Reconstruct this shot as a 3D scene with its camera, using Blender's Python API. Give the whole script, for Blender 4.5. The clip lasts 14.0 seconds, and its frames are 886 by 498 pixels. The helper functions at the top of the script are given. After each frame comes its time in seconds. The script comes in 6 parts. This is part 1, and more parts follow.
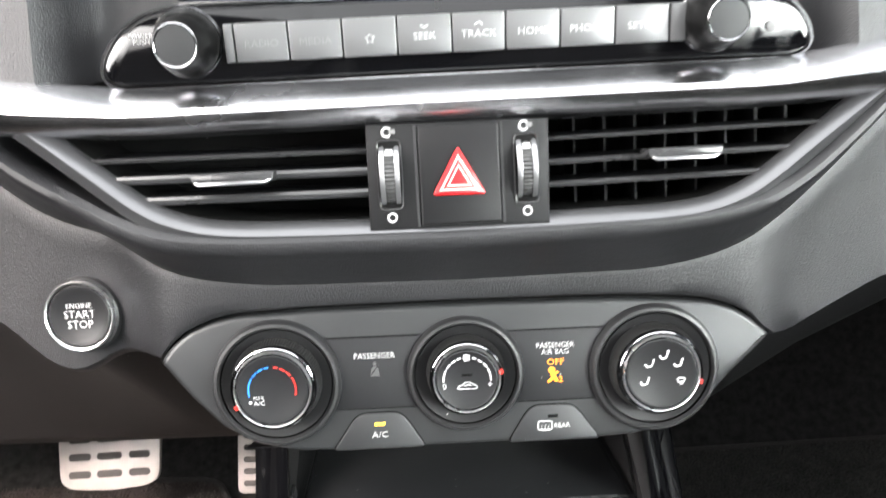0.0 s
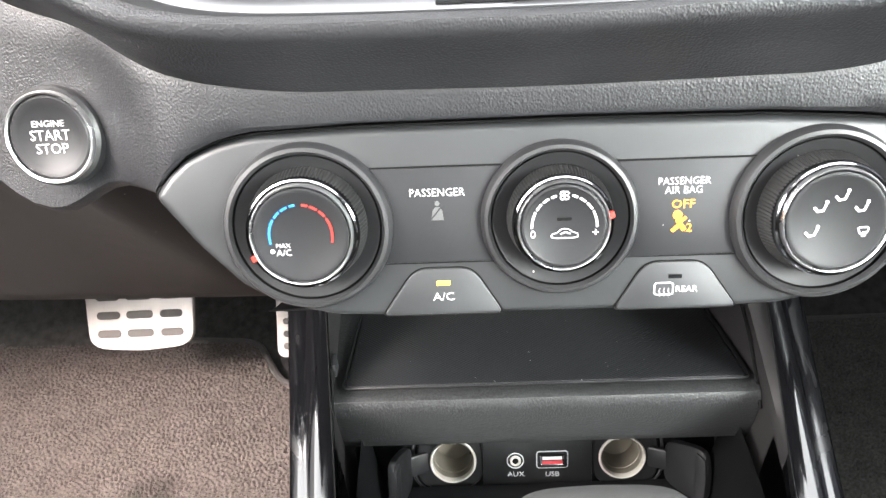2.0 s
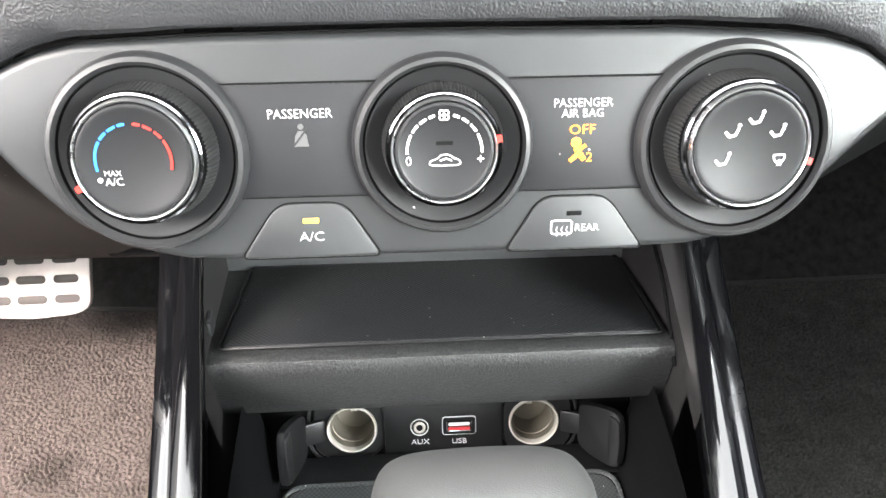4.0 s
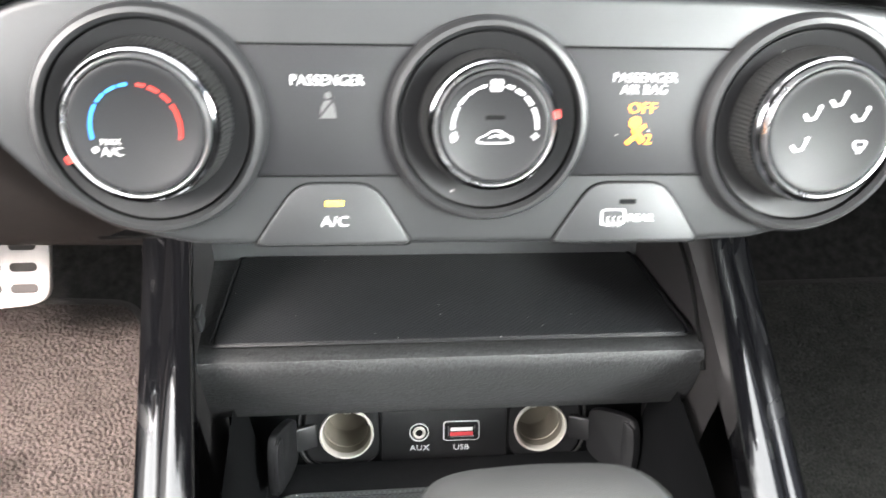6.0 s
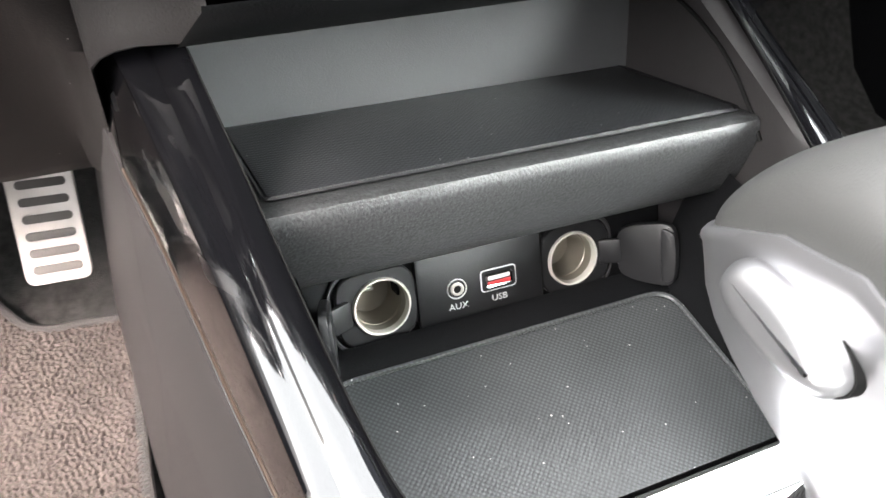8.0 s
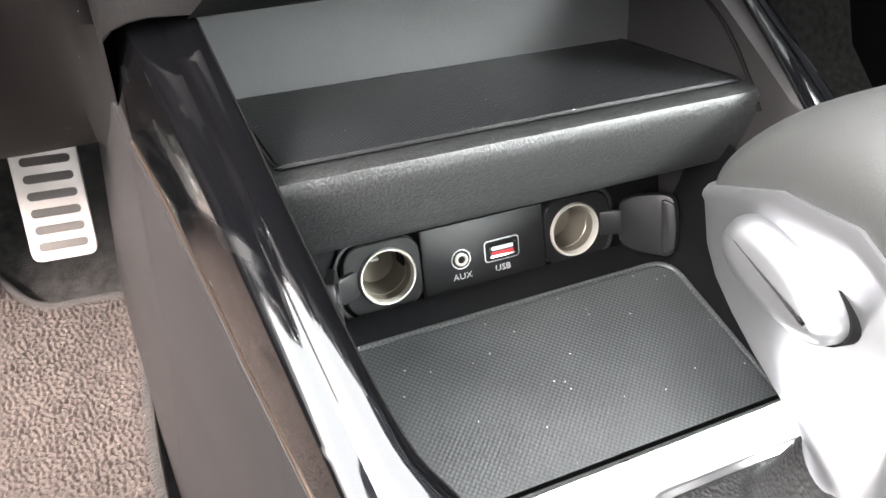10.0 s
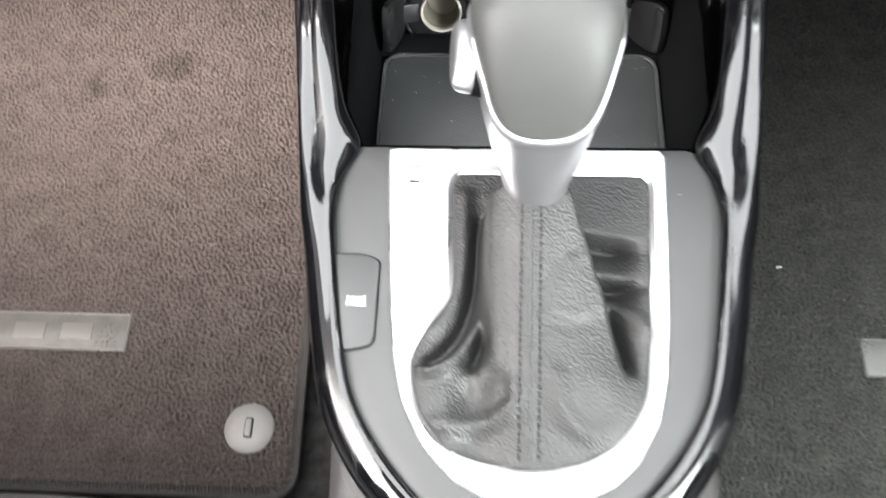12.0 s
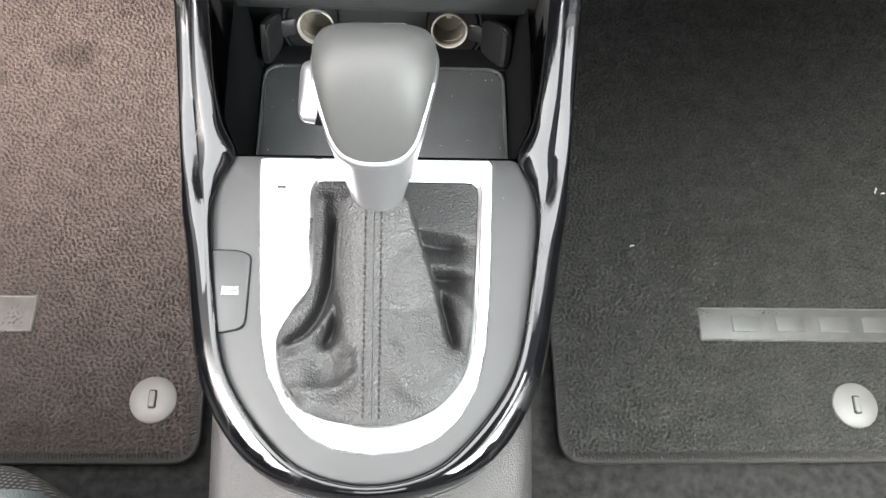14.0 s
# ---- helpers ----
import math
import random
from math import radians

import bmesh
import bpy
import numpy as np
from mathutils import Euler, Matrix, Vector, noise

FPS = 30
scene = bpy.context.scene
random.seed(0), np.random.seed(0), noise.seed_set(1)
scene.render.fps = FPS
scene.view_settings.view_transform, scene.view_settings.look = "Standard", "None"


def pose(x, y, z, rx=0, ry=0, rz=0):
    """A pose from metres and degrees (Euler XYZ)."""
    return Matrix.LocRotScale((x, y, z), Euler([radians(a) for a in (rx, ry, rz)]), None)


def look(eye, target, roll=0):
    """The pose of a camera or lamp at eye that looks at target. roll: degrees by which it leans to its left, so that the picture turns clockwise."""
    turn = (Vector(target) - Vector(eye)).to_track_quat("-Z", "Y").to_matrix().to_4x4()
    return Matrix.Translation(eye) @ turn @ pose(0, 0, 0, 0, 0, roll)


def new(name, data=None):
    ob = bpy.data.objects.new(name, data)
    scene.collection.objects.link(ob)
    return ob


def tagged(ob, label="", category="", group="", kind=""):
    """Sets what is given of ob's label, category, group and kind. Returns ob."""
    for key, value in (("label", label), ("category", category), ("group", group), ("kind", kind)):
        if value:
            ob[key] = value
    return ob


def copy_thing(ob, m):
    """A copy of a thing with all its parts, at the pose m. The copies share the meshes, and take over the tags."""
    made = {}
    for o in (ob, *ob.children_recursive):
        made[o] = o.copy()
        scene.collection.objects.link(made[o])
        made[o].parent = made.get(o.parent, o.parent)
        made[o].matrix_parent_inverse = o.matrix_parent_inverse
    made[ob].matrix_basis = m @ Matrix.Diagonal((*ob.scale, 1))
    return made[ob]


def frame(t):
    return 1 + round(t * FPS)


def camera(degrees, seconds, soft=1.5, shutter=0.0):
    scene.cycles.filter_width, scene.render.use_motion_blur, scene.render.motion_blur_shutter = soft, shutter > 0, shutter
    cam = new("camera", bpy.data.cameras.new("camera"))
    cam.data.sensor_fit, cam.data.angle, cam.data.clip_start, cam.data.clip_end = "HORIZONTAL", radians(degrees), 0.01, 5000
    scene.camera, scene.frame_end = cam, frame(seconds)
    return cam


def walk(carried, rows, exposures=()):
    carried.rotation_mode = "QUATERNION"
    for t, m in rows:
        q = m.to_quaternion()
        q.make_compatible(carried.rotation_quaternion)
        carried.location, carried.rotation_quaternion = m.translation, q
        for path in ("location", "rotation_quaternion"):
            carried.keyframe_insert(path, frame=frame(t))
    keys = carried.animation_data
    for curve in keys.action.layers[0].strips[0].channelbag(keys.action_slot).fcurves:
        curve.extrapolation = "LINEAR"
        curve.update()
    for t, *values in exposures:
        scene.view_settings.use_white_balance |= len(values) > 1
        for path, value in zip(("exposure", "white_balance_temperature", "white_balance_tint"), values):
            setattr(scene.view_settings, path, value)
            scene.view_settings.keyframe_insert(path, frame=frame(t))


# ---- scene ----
cam = camera(58.84, 14.0, shutter=0.45)
PATH = [
    (0, (-0.0172, 0.0302, 0.7134), (0.0093, 0.8906, 0.2045), -2.31),
    (0.5, (-0.0202, 0.0590, 0.6880), (-0.0155, 0.8811, 0.1186), -2.59),
    (1, (-0.0173, 0.0894, 0.6563), (-0.0175, 0.8671, 0.0276), -2.86),
    (1.5, (-0.0257, 0.0999, 0.6444), (-0.0354, 0.8641, -0.0004), -2.88),
    (2, (-0.0312, 0.1022, 0.6443), (-0.0677, 0.8670, 0.0011), -4.29),
    (2.5, (-0.0288, 0.1045, 0.6420), (-0.0553, 0.8697, -0.0013), -4.12),
    (3, (-0.0199, 0.1077, 0.6347), (-0.0181, 0.8684, -0.0143), -2.69),
    (3.5, (-0.0105, 0.1114, 0.6261), (0.0153, 0.8623, -0.0338), -1.45),
    (3.7, (-0.0090, 0.1148, 0.6190), (0.0203, 0.8599, -0.0472), -1.16),
    (5.8, (-0.0132, 0.1422, 0.5932), (0.0331, 0.8813, -0.0788), 1.19),
    (6, (-0.0313, 0.1406, 0.5898), (0.0555, 0.8775, -0.0806), 3.07),
    (6.5, (-0.0872, 0.1433, 0.5552), (0.1020, 0.8555, -0.1209), 5.89),
    (7, (-0.1112, 0.1421, 0.5347), (0.1417, 0.8163, -0.1593), 7.07),
    (7.5, (-0.1220, 0.1420, 0.5291), (0.1679, 0.8026, -0.1634), 6.14),
    (8, (-0.1278, 0.1536, 0.5230), (0.2027, 0.7932, -0.1711), 6.07),
    (8.2, (-0.1336, 0.1556, 0.5179), (0.2284, 0.7838, -0.1709), 7.26),
    (10.5, (-0.1334, 0.1391, 0.5294), (0.1568, 0.7562, -0.2020), 4.79),
    (11, (-0.1082, 0.0943, 0.5668), (0.0093, 0.6847, -0.2317), -0.68),
    (11.5, (-0.0596, 0.0540, 0.6091), (-0.1020, 0.5710, -0.2459), -6.46),
    (12, (-0.0161, 0.0236, 0.6556), (-0.0704, 0.4379, -0.2529), -5.66),
    (12.5, (0.0100, 0.0152, 0.7046), (-0.0111, 0.3848, -0.2243), -0.99),
    (13, (0.0226, 0.0104, 0.7275), (0.0450, 0.3845, -0.1995), 4.38),
    (13.5, (0.0210, 0.0088, 0.7280), (0.0573, 0.3824, -0.1988), 6.09),
    (14, (0.0210, 0.0095, 0.7257), (0.0627, 0.3864, -0.1997), 6.51),
]
walk(cam, [(t, look(eye, target, roll)) for t, eye, target, roll in PATH], [(0, 0.73), (1.0, 1.26), (2.0, 1.54), (3.0, 1.60), (6.0, 1.57), (7.5, 1.78), (10.5, 1.85), (11, 1.75), (11.5, 1.28), (12.5, 1.22), (14, 1.24)])

# ---------------------------------------------------------------- light
world = bpy.data.worlds.new("overcast_sky")
scene.world = world
world.use_nodes = True
wn, wl = world.node_tree.nodes, world.node_tree.links
sky = wn.new("ShaderNodeTexSky")
sky.sky_type, sky.sun_disc = "NISHITA", False
SUN_UP, SUN_ROUND = 52.0, 248.0
sky.sun_elevation, sky.sun_rotation = radians(SUN_UP), radians(SUN_ROUND)
sky.dust_density, sky.ozone_density = 6.0, 0.6
sat = wn.new("ShaderNodeHueSaturation")
sat.inputs["Saturation"].default_value = 0.35
wl.new(sky.outputs[0], sat.inputs["Color"])
wl.new(sat.outputs[0], wn["Background"].inputs[0])
wn["Background"].inputs[1].default_value = 0.10

sun_data = bpy.data.lights.new("sun", "SUN")
sun_data.energy, sun_data.angle, sun_data.color = 0.9, radians(25), (1.0, 0.96, 0.9)
sun = new("sun", sun_data)
_d = Vector((math.sin(radians(SUN_ROUND)) * math.cos(radians(SUN_UP)), math.cos(radians(SUN_ROUND)) * math.cos(radians(SUN_UP)), math.sin(radians(SUN_UP))))
sun.matrix_world = look(_d * 20, (0, 0, 0))


def window_light(name, at, aim, w, h, watts, color, spread=180):
    """Area lamp for the daylight of a window opening and for added fills."""
    d = bpy.data.lights.new(name, "AREA")
    d.shape, d.size, d.size_y, d.energy, d.color = "RECTANGLE", w, h, watts, color
    d.spread = radians(spread)
    new(name, d).matrix_world = look(at, aim)


window_light("windscreen_daylight", (0.0, 0.50, 0.975), (0.0, 0.15, 0.035), 1.20, 1.08, 19.5, (0.97, 0.99, 1.0))
window_light("driver_window_daylight", (-0.75, 0.20, 0.93), (-0.40, 0.76, 0.0), 0.5, 0.36, 8.8, (1.0, 0.86, 0.80), 58)
window_light("driver_door_daylight", (-0.75, -0.15, 0.92), (0.0, 0.28, 0.46), 0.8, 0.36, 3.0, (1.0, 0.97, 0.95), 70)
window_light("passenger_window_daylight", (0.74, -0.22, 0.80), (0.03, 0.35, 0.43), 0.9, 0.40, 4.8, (0.95, 1.0, 0.98), 52)
# added narrow second beam at the passenger window, brightening the mat's rear
window_light("passenger_mat_fill", (0.74, -0.14, 0.94), (0.40, -0.06, 0.0), 0.4, 0.36, 2.0, (0.95, 1.0, 0.96), 48)
window_light("rear_window_daylight", (0.22, -1.24, 0.97), (0.0, 0.40, 0.42), 0.90, 0.34, 3.2, (0.98, 1.0, 1.0))
# added fill from above; no roof window is known here
window_light("overhead_fill", (0.0, -0.36, 1.165), (0.0, -0.36, 0.0), 0.70, 0.50, 1.8, (0.98, 1.0, 1.0))


# ---------------------------------------------------------------- materials
def material(name, color, rough=0.5, metal=0.0, grain=None, bump=0.0, vary=0.0, vscale=30.0, coat=0.0, emit=0.0, spec=0.5, rvary=0.0, dust=0.0):
    """Principled surface. grain: (kind, scale); bump: height in metres; vary: colour stain strength; dust: pale specks."""
    m = bpy.data.materials.new(name)
    m.use_nodes = True
    n, l = m.node_tree.nodes, m.node_tree.links
    b = n["Principled BSDF"]
    b.inputs["Base Color"].default_value = (*color, 1)
    b.inputs["Roughness"].default_value, b.inputs["Metallic"].default_value = rough, metal
    b.inputs["Coat Weight"].default_value, b.inputs["Coat Roughness"].default_value = coat, 0.06
    b.inputs["Specular IOR Level"].default_value = spec
    if emit:
        b.inputs["Emission Color"].default_value, b.inputs["Emission Strength"].default_value = (*color, 1), emit
    tc = n.new("ShaderNodeTexCoord")
    if grain:
        kind, scale = grain
        if kind == "leather":
            t = n.new("ShaderNodeTexVoronoi")
            t.feature = "SMOOTH_F1"
            t.inputs["Smoothness"].default_value = 0.6
            t.inputs["Scale"].default_value = scale
            out = t.outputs["Distance"]
        elif kind == "pile":
            t = n.new("ShaderNodeTexNoise")
            t.inputs["Scale"].default_value, t.inputs["Detail"].default_value, t.inputs["Roughness"].default_value = scale, 4.0, 0.65
            out = t.outputs["Fac"]
        elif kind == "weave":
            waves = []
            for way in ("X", "Y"):
                t = n.new("ShaderNodeTexWave")
                t.bands_direction = way
                t.inputs["Scale"].default_value, t.inputs["Distortion"].default_value, t.inputs["Detail Scale"].default_value = scale, 0.6, 2.0
                l.new(tc.outputs["Object"], t.inputs["Vector"])
                waves.append(t.outputs["Fac"])
            cross = n.new("ShaderNodeMath")
            cross.operation = "MULTIPLY"
            l.new(waves[0], cross.inputs[0])
            l.new(waves[1], cross.inputs[1])
            out = cross.outputs[0]
        elif kind == "dots":
            t = n.new("ShaderNodeTexVoronoi")
            t.inputs["Randomness"].default_value = 0.0
            t.inputs["Scale"].default_value = scale
            out = t.outputs["Distance"]
        else:
            t = n.new("ShaderNodeTexNoise")
            t.inputs["Scale"].default_value = scale
            t.inputs["Detail"].default_value = 3.0
            out = t.outputs["Fac"]
        if kind == "brushed":
            mp = n.new("ShaderNodeMapping")
            mp.inputs["Scale"].default_value = (1.0, 0.03, 1.0)
            l.new(tc.outputs["Object"], mp.inputs["Vector"])
            l.new(mp.outputs[0], t.inputs["Vector"])
        elif kind == "dots":
            mp = n.new("ShaderNodeMapping")
            mp.inputs["Rotation"].default_value = (0, 0, radians(45))
            mp.inputs["Scale"].default_value = (1.0, 1.0, 0.0)
            l.new(tc.outputs["Object"], mp.inputs["Vector"])
            l.new(mp.outputs[0], t.inputs["Vector"])
        else:
            l.new(tc.outputs["Object"], t.inputs["Vector"])
        bp = n.new("ShaderNodeBump")
        bp.inputs["Strength"].default_value, bp.inputs["Distance"].default_value = 1.0, bump
        l.new(out, bp.inputs["Height"])
        l.new(bp.outputs[0], b.inputs["Normal"])
    if vary or rvary or dust:
        big = n.new("ShaderNodeTexNoise")
        big.inputs["Scale"].default_value, big.inputs["Detail"].default_value = vscale, 6.0
        l.new(tc.outputs["Object"], big.inputs["Vector"])
        if vary:
            mr = n.new("ShaderNodeMapRange")
            mr.inputs[1].default_value, mr.inputs[2].default_value = 0.3, 0.7
            mr.inputs[3].default_value, mr.inputs[4].default_value = 1 - vary, 1 + vary
            l.new(big.outputs["Fac"], mr.inputs[0])
            mx = n.new("ShaderNodeVectorMath")
            mx.operation = "SCALE"
            mx.inputs[0].default_value = color
            l.new(mr.outputs[0], mx.inputs["Scale"])
            src = mx.outputs[0]
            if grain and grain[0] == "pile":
                # darkens the bump's low spots: shade between loops put into the colour
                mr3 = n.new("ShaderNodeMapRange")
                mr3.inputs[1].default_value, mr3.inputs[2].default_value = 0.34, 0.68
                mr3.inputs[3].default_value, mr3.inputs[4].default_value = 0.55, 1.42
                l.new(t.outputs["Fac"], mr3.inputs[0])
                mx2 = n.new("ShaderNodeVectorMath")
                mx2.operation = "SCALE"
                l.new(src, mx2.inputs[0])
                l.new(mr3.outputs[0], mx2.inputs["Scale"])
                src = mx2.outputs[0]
            if grain and grain[0] == "dots":
                # relief shading put into the colour: dimple tops paler, hollows darker
                mr4 = n.new("ShaderNodeMapRange")
                mr4.inputs[1].default_value, mr4.inputs[2].default_value = 0.15, 0.60
                mr4.inputs[3].default_value, mr4.inputs[4].default_value = 1.5, 0.45
                l.new(t.outputs["Distance"], mr4.inputs[0])
                mx4 = n.new("ShaderNodeVectorMath")
                mx4.operation = "SCALE"
                l.new(src, mx4.inputs[0])
                l.new(mr4.outputs[0], mx4.inputs["Scale"])
                src = mx4.outputs[0]
                bp.invert = True
            if grain and grain[0] == "weave":
                # shade between the threads put into the colour, following the weave's bump
                mr5 = n.new("ShaderNodeMapRange")
                mr5.inputs[3].default_value, mr5.inputs[4].default_value = 0.30, 1.7
                l.new(out, mr5.inputs[0])
                mx5 = n.new("ShaderNodeVectorMath")
                mx5.operation = "SCALE"
                l.new(src, mx5.inputs[0])
                l.new(mr5.outputs[0], mx5.inputs["Scale"])
                src = mx5.outputs[0]
            l.new(src, b.inputs["Base Color"])
        if rvary:
            mr2 = n.new("ShaderNodeMapRange")
            mr2.inputs[1].default_value, mr2.inputs[2].default_value = 0.3, 0.7
            mr2.inputs[3].default_value, mr2.inputs[4].default_value = max(0.02, rough - rvary), min(1, rough + rvary)
            l.new(big.outputs["Fac"], mr2.inputs[0])
            l.new(mr2.outputs[0], b.inputs["Roughness"])
        if dust:
            sp = n.new("ShaderNodeTexVoronoi")
            sp.inputs["Scale"].default_value = 220.0
            l.new(tc.outputs["Object"], sp.inputs["Vector"])
            th = n.new("ShaderNodeMath")
            th.operation = "LESS_THAN"
            th.inputs[1].default_value = 0.07
            l.new(sp.outputs["Distance"], th.inputs[0])
            pick = n.new("ShaderNodeMath")
            pick.operation = "GREATER_THAN"
            pick.inputs[1].default_value = 1 - dust
            sep = n.new("ShaderNodeSeparateColor")
            l.new(sp.outputs["Color"], sep.inputs[0])
            l.new(sep.outputs[0], pick.inputs[0])
            both = n.new("ShaderNodeMath")
            both.operation = "MULTIPLY"
            l.new(th.outputs[0], both.inputs[0])
            l.new(pick.outputs[0], both.inputs[1])
            mixc = n.new("ShaderNodeMix")
            mixc.data_type = "RGBA"
            l.new(both.outputs[0], mixc.inputs[0])
            if vary:
                l.new(src, mixc.inputs[6])
            else:
                mixc.inputs[6].default_value = (*color, 1)
            mixc.inputs[7].default_value = (0.45, 0.44, 0.42, 1)
            l.new(mixc.outputs[2], b.inputs["Base Color"])
    return m


M_LEATHER = material("grained_dash_skin", (0.0105, 0.0105, 0.0117), 0.48, grain=("leather", 1250), bump=0.00019, vary=0.12, spec=0.4)
M_SOFT = material("soft_black_plastic", (0.0055, 0.0055, 0.006), 0.44, grain=("noise", 1600), bump=0.00010, vary=0.12, dust=0.08, spec=0.22)
M_SHELF = material("speckled_black_plastic", (0.0165, 0.0169, 0.0174), 0.42, grain=("noise", 1000), bump=0.0003, vary=0.9, vscale=1000, spec=0.42)
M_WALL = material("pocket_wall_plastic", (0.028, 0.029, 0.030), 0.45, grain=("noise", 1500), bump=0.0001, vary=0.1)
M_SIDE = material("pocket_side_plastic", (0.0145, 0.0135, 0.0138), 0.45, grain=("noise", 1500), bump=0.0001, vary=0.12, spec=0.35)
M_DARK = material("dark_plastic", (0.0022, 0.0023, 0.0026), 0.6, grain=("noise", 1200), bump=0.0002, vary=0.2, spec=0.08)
M_KNEE = material("knee_panel_plastic", (0.0100, 0.0091, 0.0091), 0.55, grain=("noise", 1200), bump=0.0002, vary=0.15, dust=0.05, spec=0.3)
M_PANEL = material("satin_charcoal_paint", (0.0205, 0.0212, 0.0221), 0.42, metal=0.25, grain=("noise", 3000), bump=0.00005, vary=0.1, rvary=0.05)
M_TILE = material("smoked_display_panel", (0.0095, 0.0095, 0.0105), 0.5, vary=0.15, dust=0.03, spec=0.22)
M_RINGP = material("bezel_plastic", (0.0145, 0.0145, 0.0152), 0.40, vary=0.1, spec=0.42)
M_DISH = material("bezel_dish", (0.0070, 0.0070, 0.0075), 0.5, vary=0.15, dust=0.10, spec=0.25)
M_KNURL = material("knurled_rubber", (0.012, 0.012, 0.012), 0.38)
M_FACE = material("dial_face", (0.0068, 0.0068, 0.0075), 0.48, dust=0.10, spec=0.25)
M_GLOSS = material("piano_black", (0.0022, 0.0022, 0.0026), 0.09, coat=1.0, spec=0.15, rvary=0.06, vscale=35)
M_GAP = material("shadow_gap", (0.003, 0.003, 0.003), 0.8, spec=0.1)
M_DARKCHROME = material("dark_chrome", (0.30, 0.30, 0.31), 0.16, 1.0, rvary=0.04)
M_WHEEL = material("thumb_wheel_rubber", (0.045, 0.045, 0.045), 0.4, metal=0.4)
M_KEY = material("satin_key", (0.11, 0.11, 0.112), 0.40, metal=0.5, rvary=0.04)
M_KNOB = material("gloss_knob_black", (0.003, 0.003, 0.003), 0.30, spec=0.15)
M_BRONZE = material("bronze_edge", (0.20, 0.15, 0.12), 0.3, 0.9)
M_SKIRT = material("smoked_chrome", (0.24, 0.24, 0.25), 0.12, 1.0)
M_CHROME = material("chrome", (0.82, 0.82, 0.84), 0.08, 1.0)
M_SATIN = material("satin_silver", (0.78, 0.78, 0.79), 0.3, 1.0, grain=("noise", 2500), bump=0.00002, rvary=0.06)
M_STRIP = material("silver_dash_strip", (0.62, 0.62, 0.64), 0.24, 1.0, rvary=0.05)
M_VENTTRIM = material("vent_trim_metal_paint", (0.082, 0.082, 0.086), 0.32, 0.7, spec=0.5, rvary=0.05)
# one slat plastic: the front edge's highlight put into a paler second colour
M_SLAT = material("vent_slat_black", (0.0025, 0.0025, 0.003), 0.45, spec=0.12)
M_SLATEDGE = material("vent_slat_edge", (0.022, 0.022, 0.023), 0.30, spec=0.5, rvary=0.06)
M_GREY = material("console_grey_paint", (0.031, 0.0314, 0.0318), 0.55, metal=0.2, grain=("noise", 3000), bump=0.00004, vary=0.06, dust=0.05)
M_CONSOLE = material("console_side_plastic", (0.0140, 0.0127, 0.0129), 0.55, grain=("noise", 1400), bump=0.0002, vary=0.15)
M_REAR = material("console_grained_plastic", (0.0225, 0.0208, 0.0208), 0.55, grain=("leather", 1300), bump=0.00030, vary=0.1)
M_RUBBER = material("dimpled_rubber", (0.026, 0.028, 0.029), 0.42, grain=("dots", 600), bump=0.0002, vary=0.2, dust=0.35)
M_SHELFMAT = material("fine_dimpled_rubber", (0.0095, 0.010, 0.011), 0.45, grain=("dots", 620), bump=0.0003, vary=0.2, dust=0.2, spec=0.35)
M_BOOT = material("gaiter_leather", (0.0140, 0.0138, 0.0139), 0.50, grain=("leather", 850), bump=0.00042, vary=0.10, spec=0.42)
M_PAD = material("smooth_leather", (0.033, 0.0333, 0.0325), 0.55, grain=("leather", 2200), bump=0.00005, vary=0.08, spec=0.3)
M_NECK = material("matt_silver", (0.35, 0.35, 0.36), 0.34, 0.9, rvary=0.05)
M_THREAD = material("dark_thread", (0.004, 0.004, 0.004), 0.8)
# one mat carpet: driver-side light and passenger-side shade put into two colours
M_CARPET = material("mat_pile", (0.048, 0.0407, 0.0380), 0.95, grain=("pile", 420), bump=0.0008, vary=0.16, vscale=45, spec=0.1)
M_CARPET2 = material("mat_pile_shaded", (0.0355, 0.0359, 0.0337), 0.95, grain=("pile", 420), bump=0.0008, vary=0.16, vscale=45, spec=0.1)


def finger_marks(m, scale, low, high):
    """Greasy smears that dull the lacquer in streaks."""
    n, l = m.node_tree.nodes, m.node_tree.links
    b = n["Principled BSDF"]
    tc = n.new("ShaderNodeTexCoord")
    mp = n.new("ShaderNodeMapping")
    mp.inputs["Rotation"].default_value = (0.4, 0.3, 0.6)
    mp.inputs["Scale"].default_value = (1.0, 0.35, 0.7)
    l.new(tc.outputs["Object"], mp.inputs["Vector"])
    t = n.new("ShaderNodeTexNoise")
    t.inputs["Scale"].default_value, t.inputs["Detail"].default_value, t.inputs["Distortion"].default_value = scale, 4.0, 1.6
    l.new(mp.outputs[0], t.inputs["Vector"])
    mr = n.new("ShaderNodeMapRange")
    mr.inputs[1].default_value, mr.inputs[2].default_value = 0.52, 0.68
    mr.inputs[3].default_value, mr.inputs[4].default_value = low, high
    l.new(t.outputs["Fac"], mr.inputs[0])
    l.new(mr.outputs[0], b.inputs["Coat Roughness"])


finger_marks(M_GLOSS, 38.0, 0.05, 0.34)


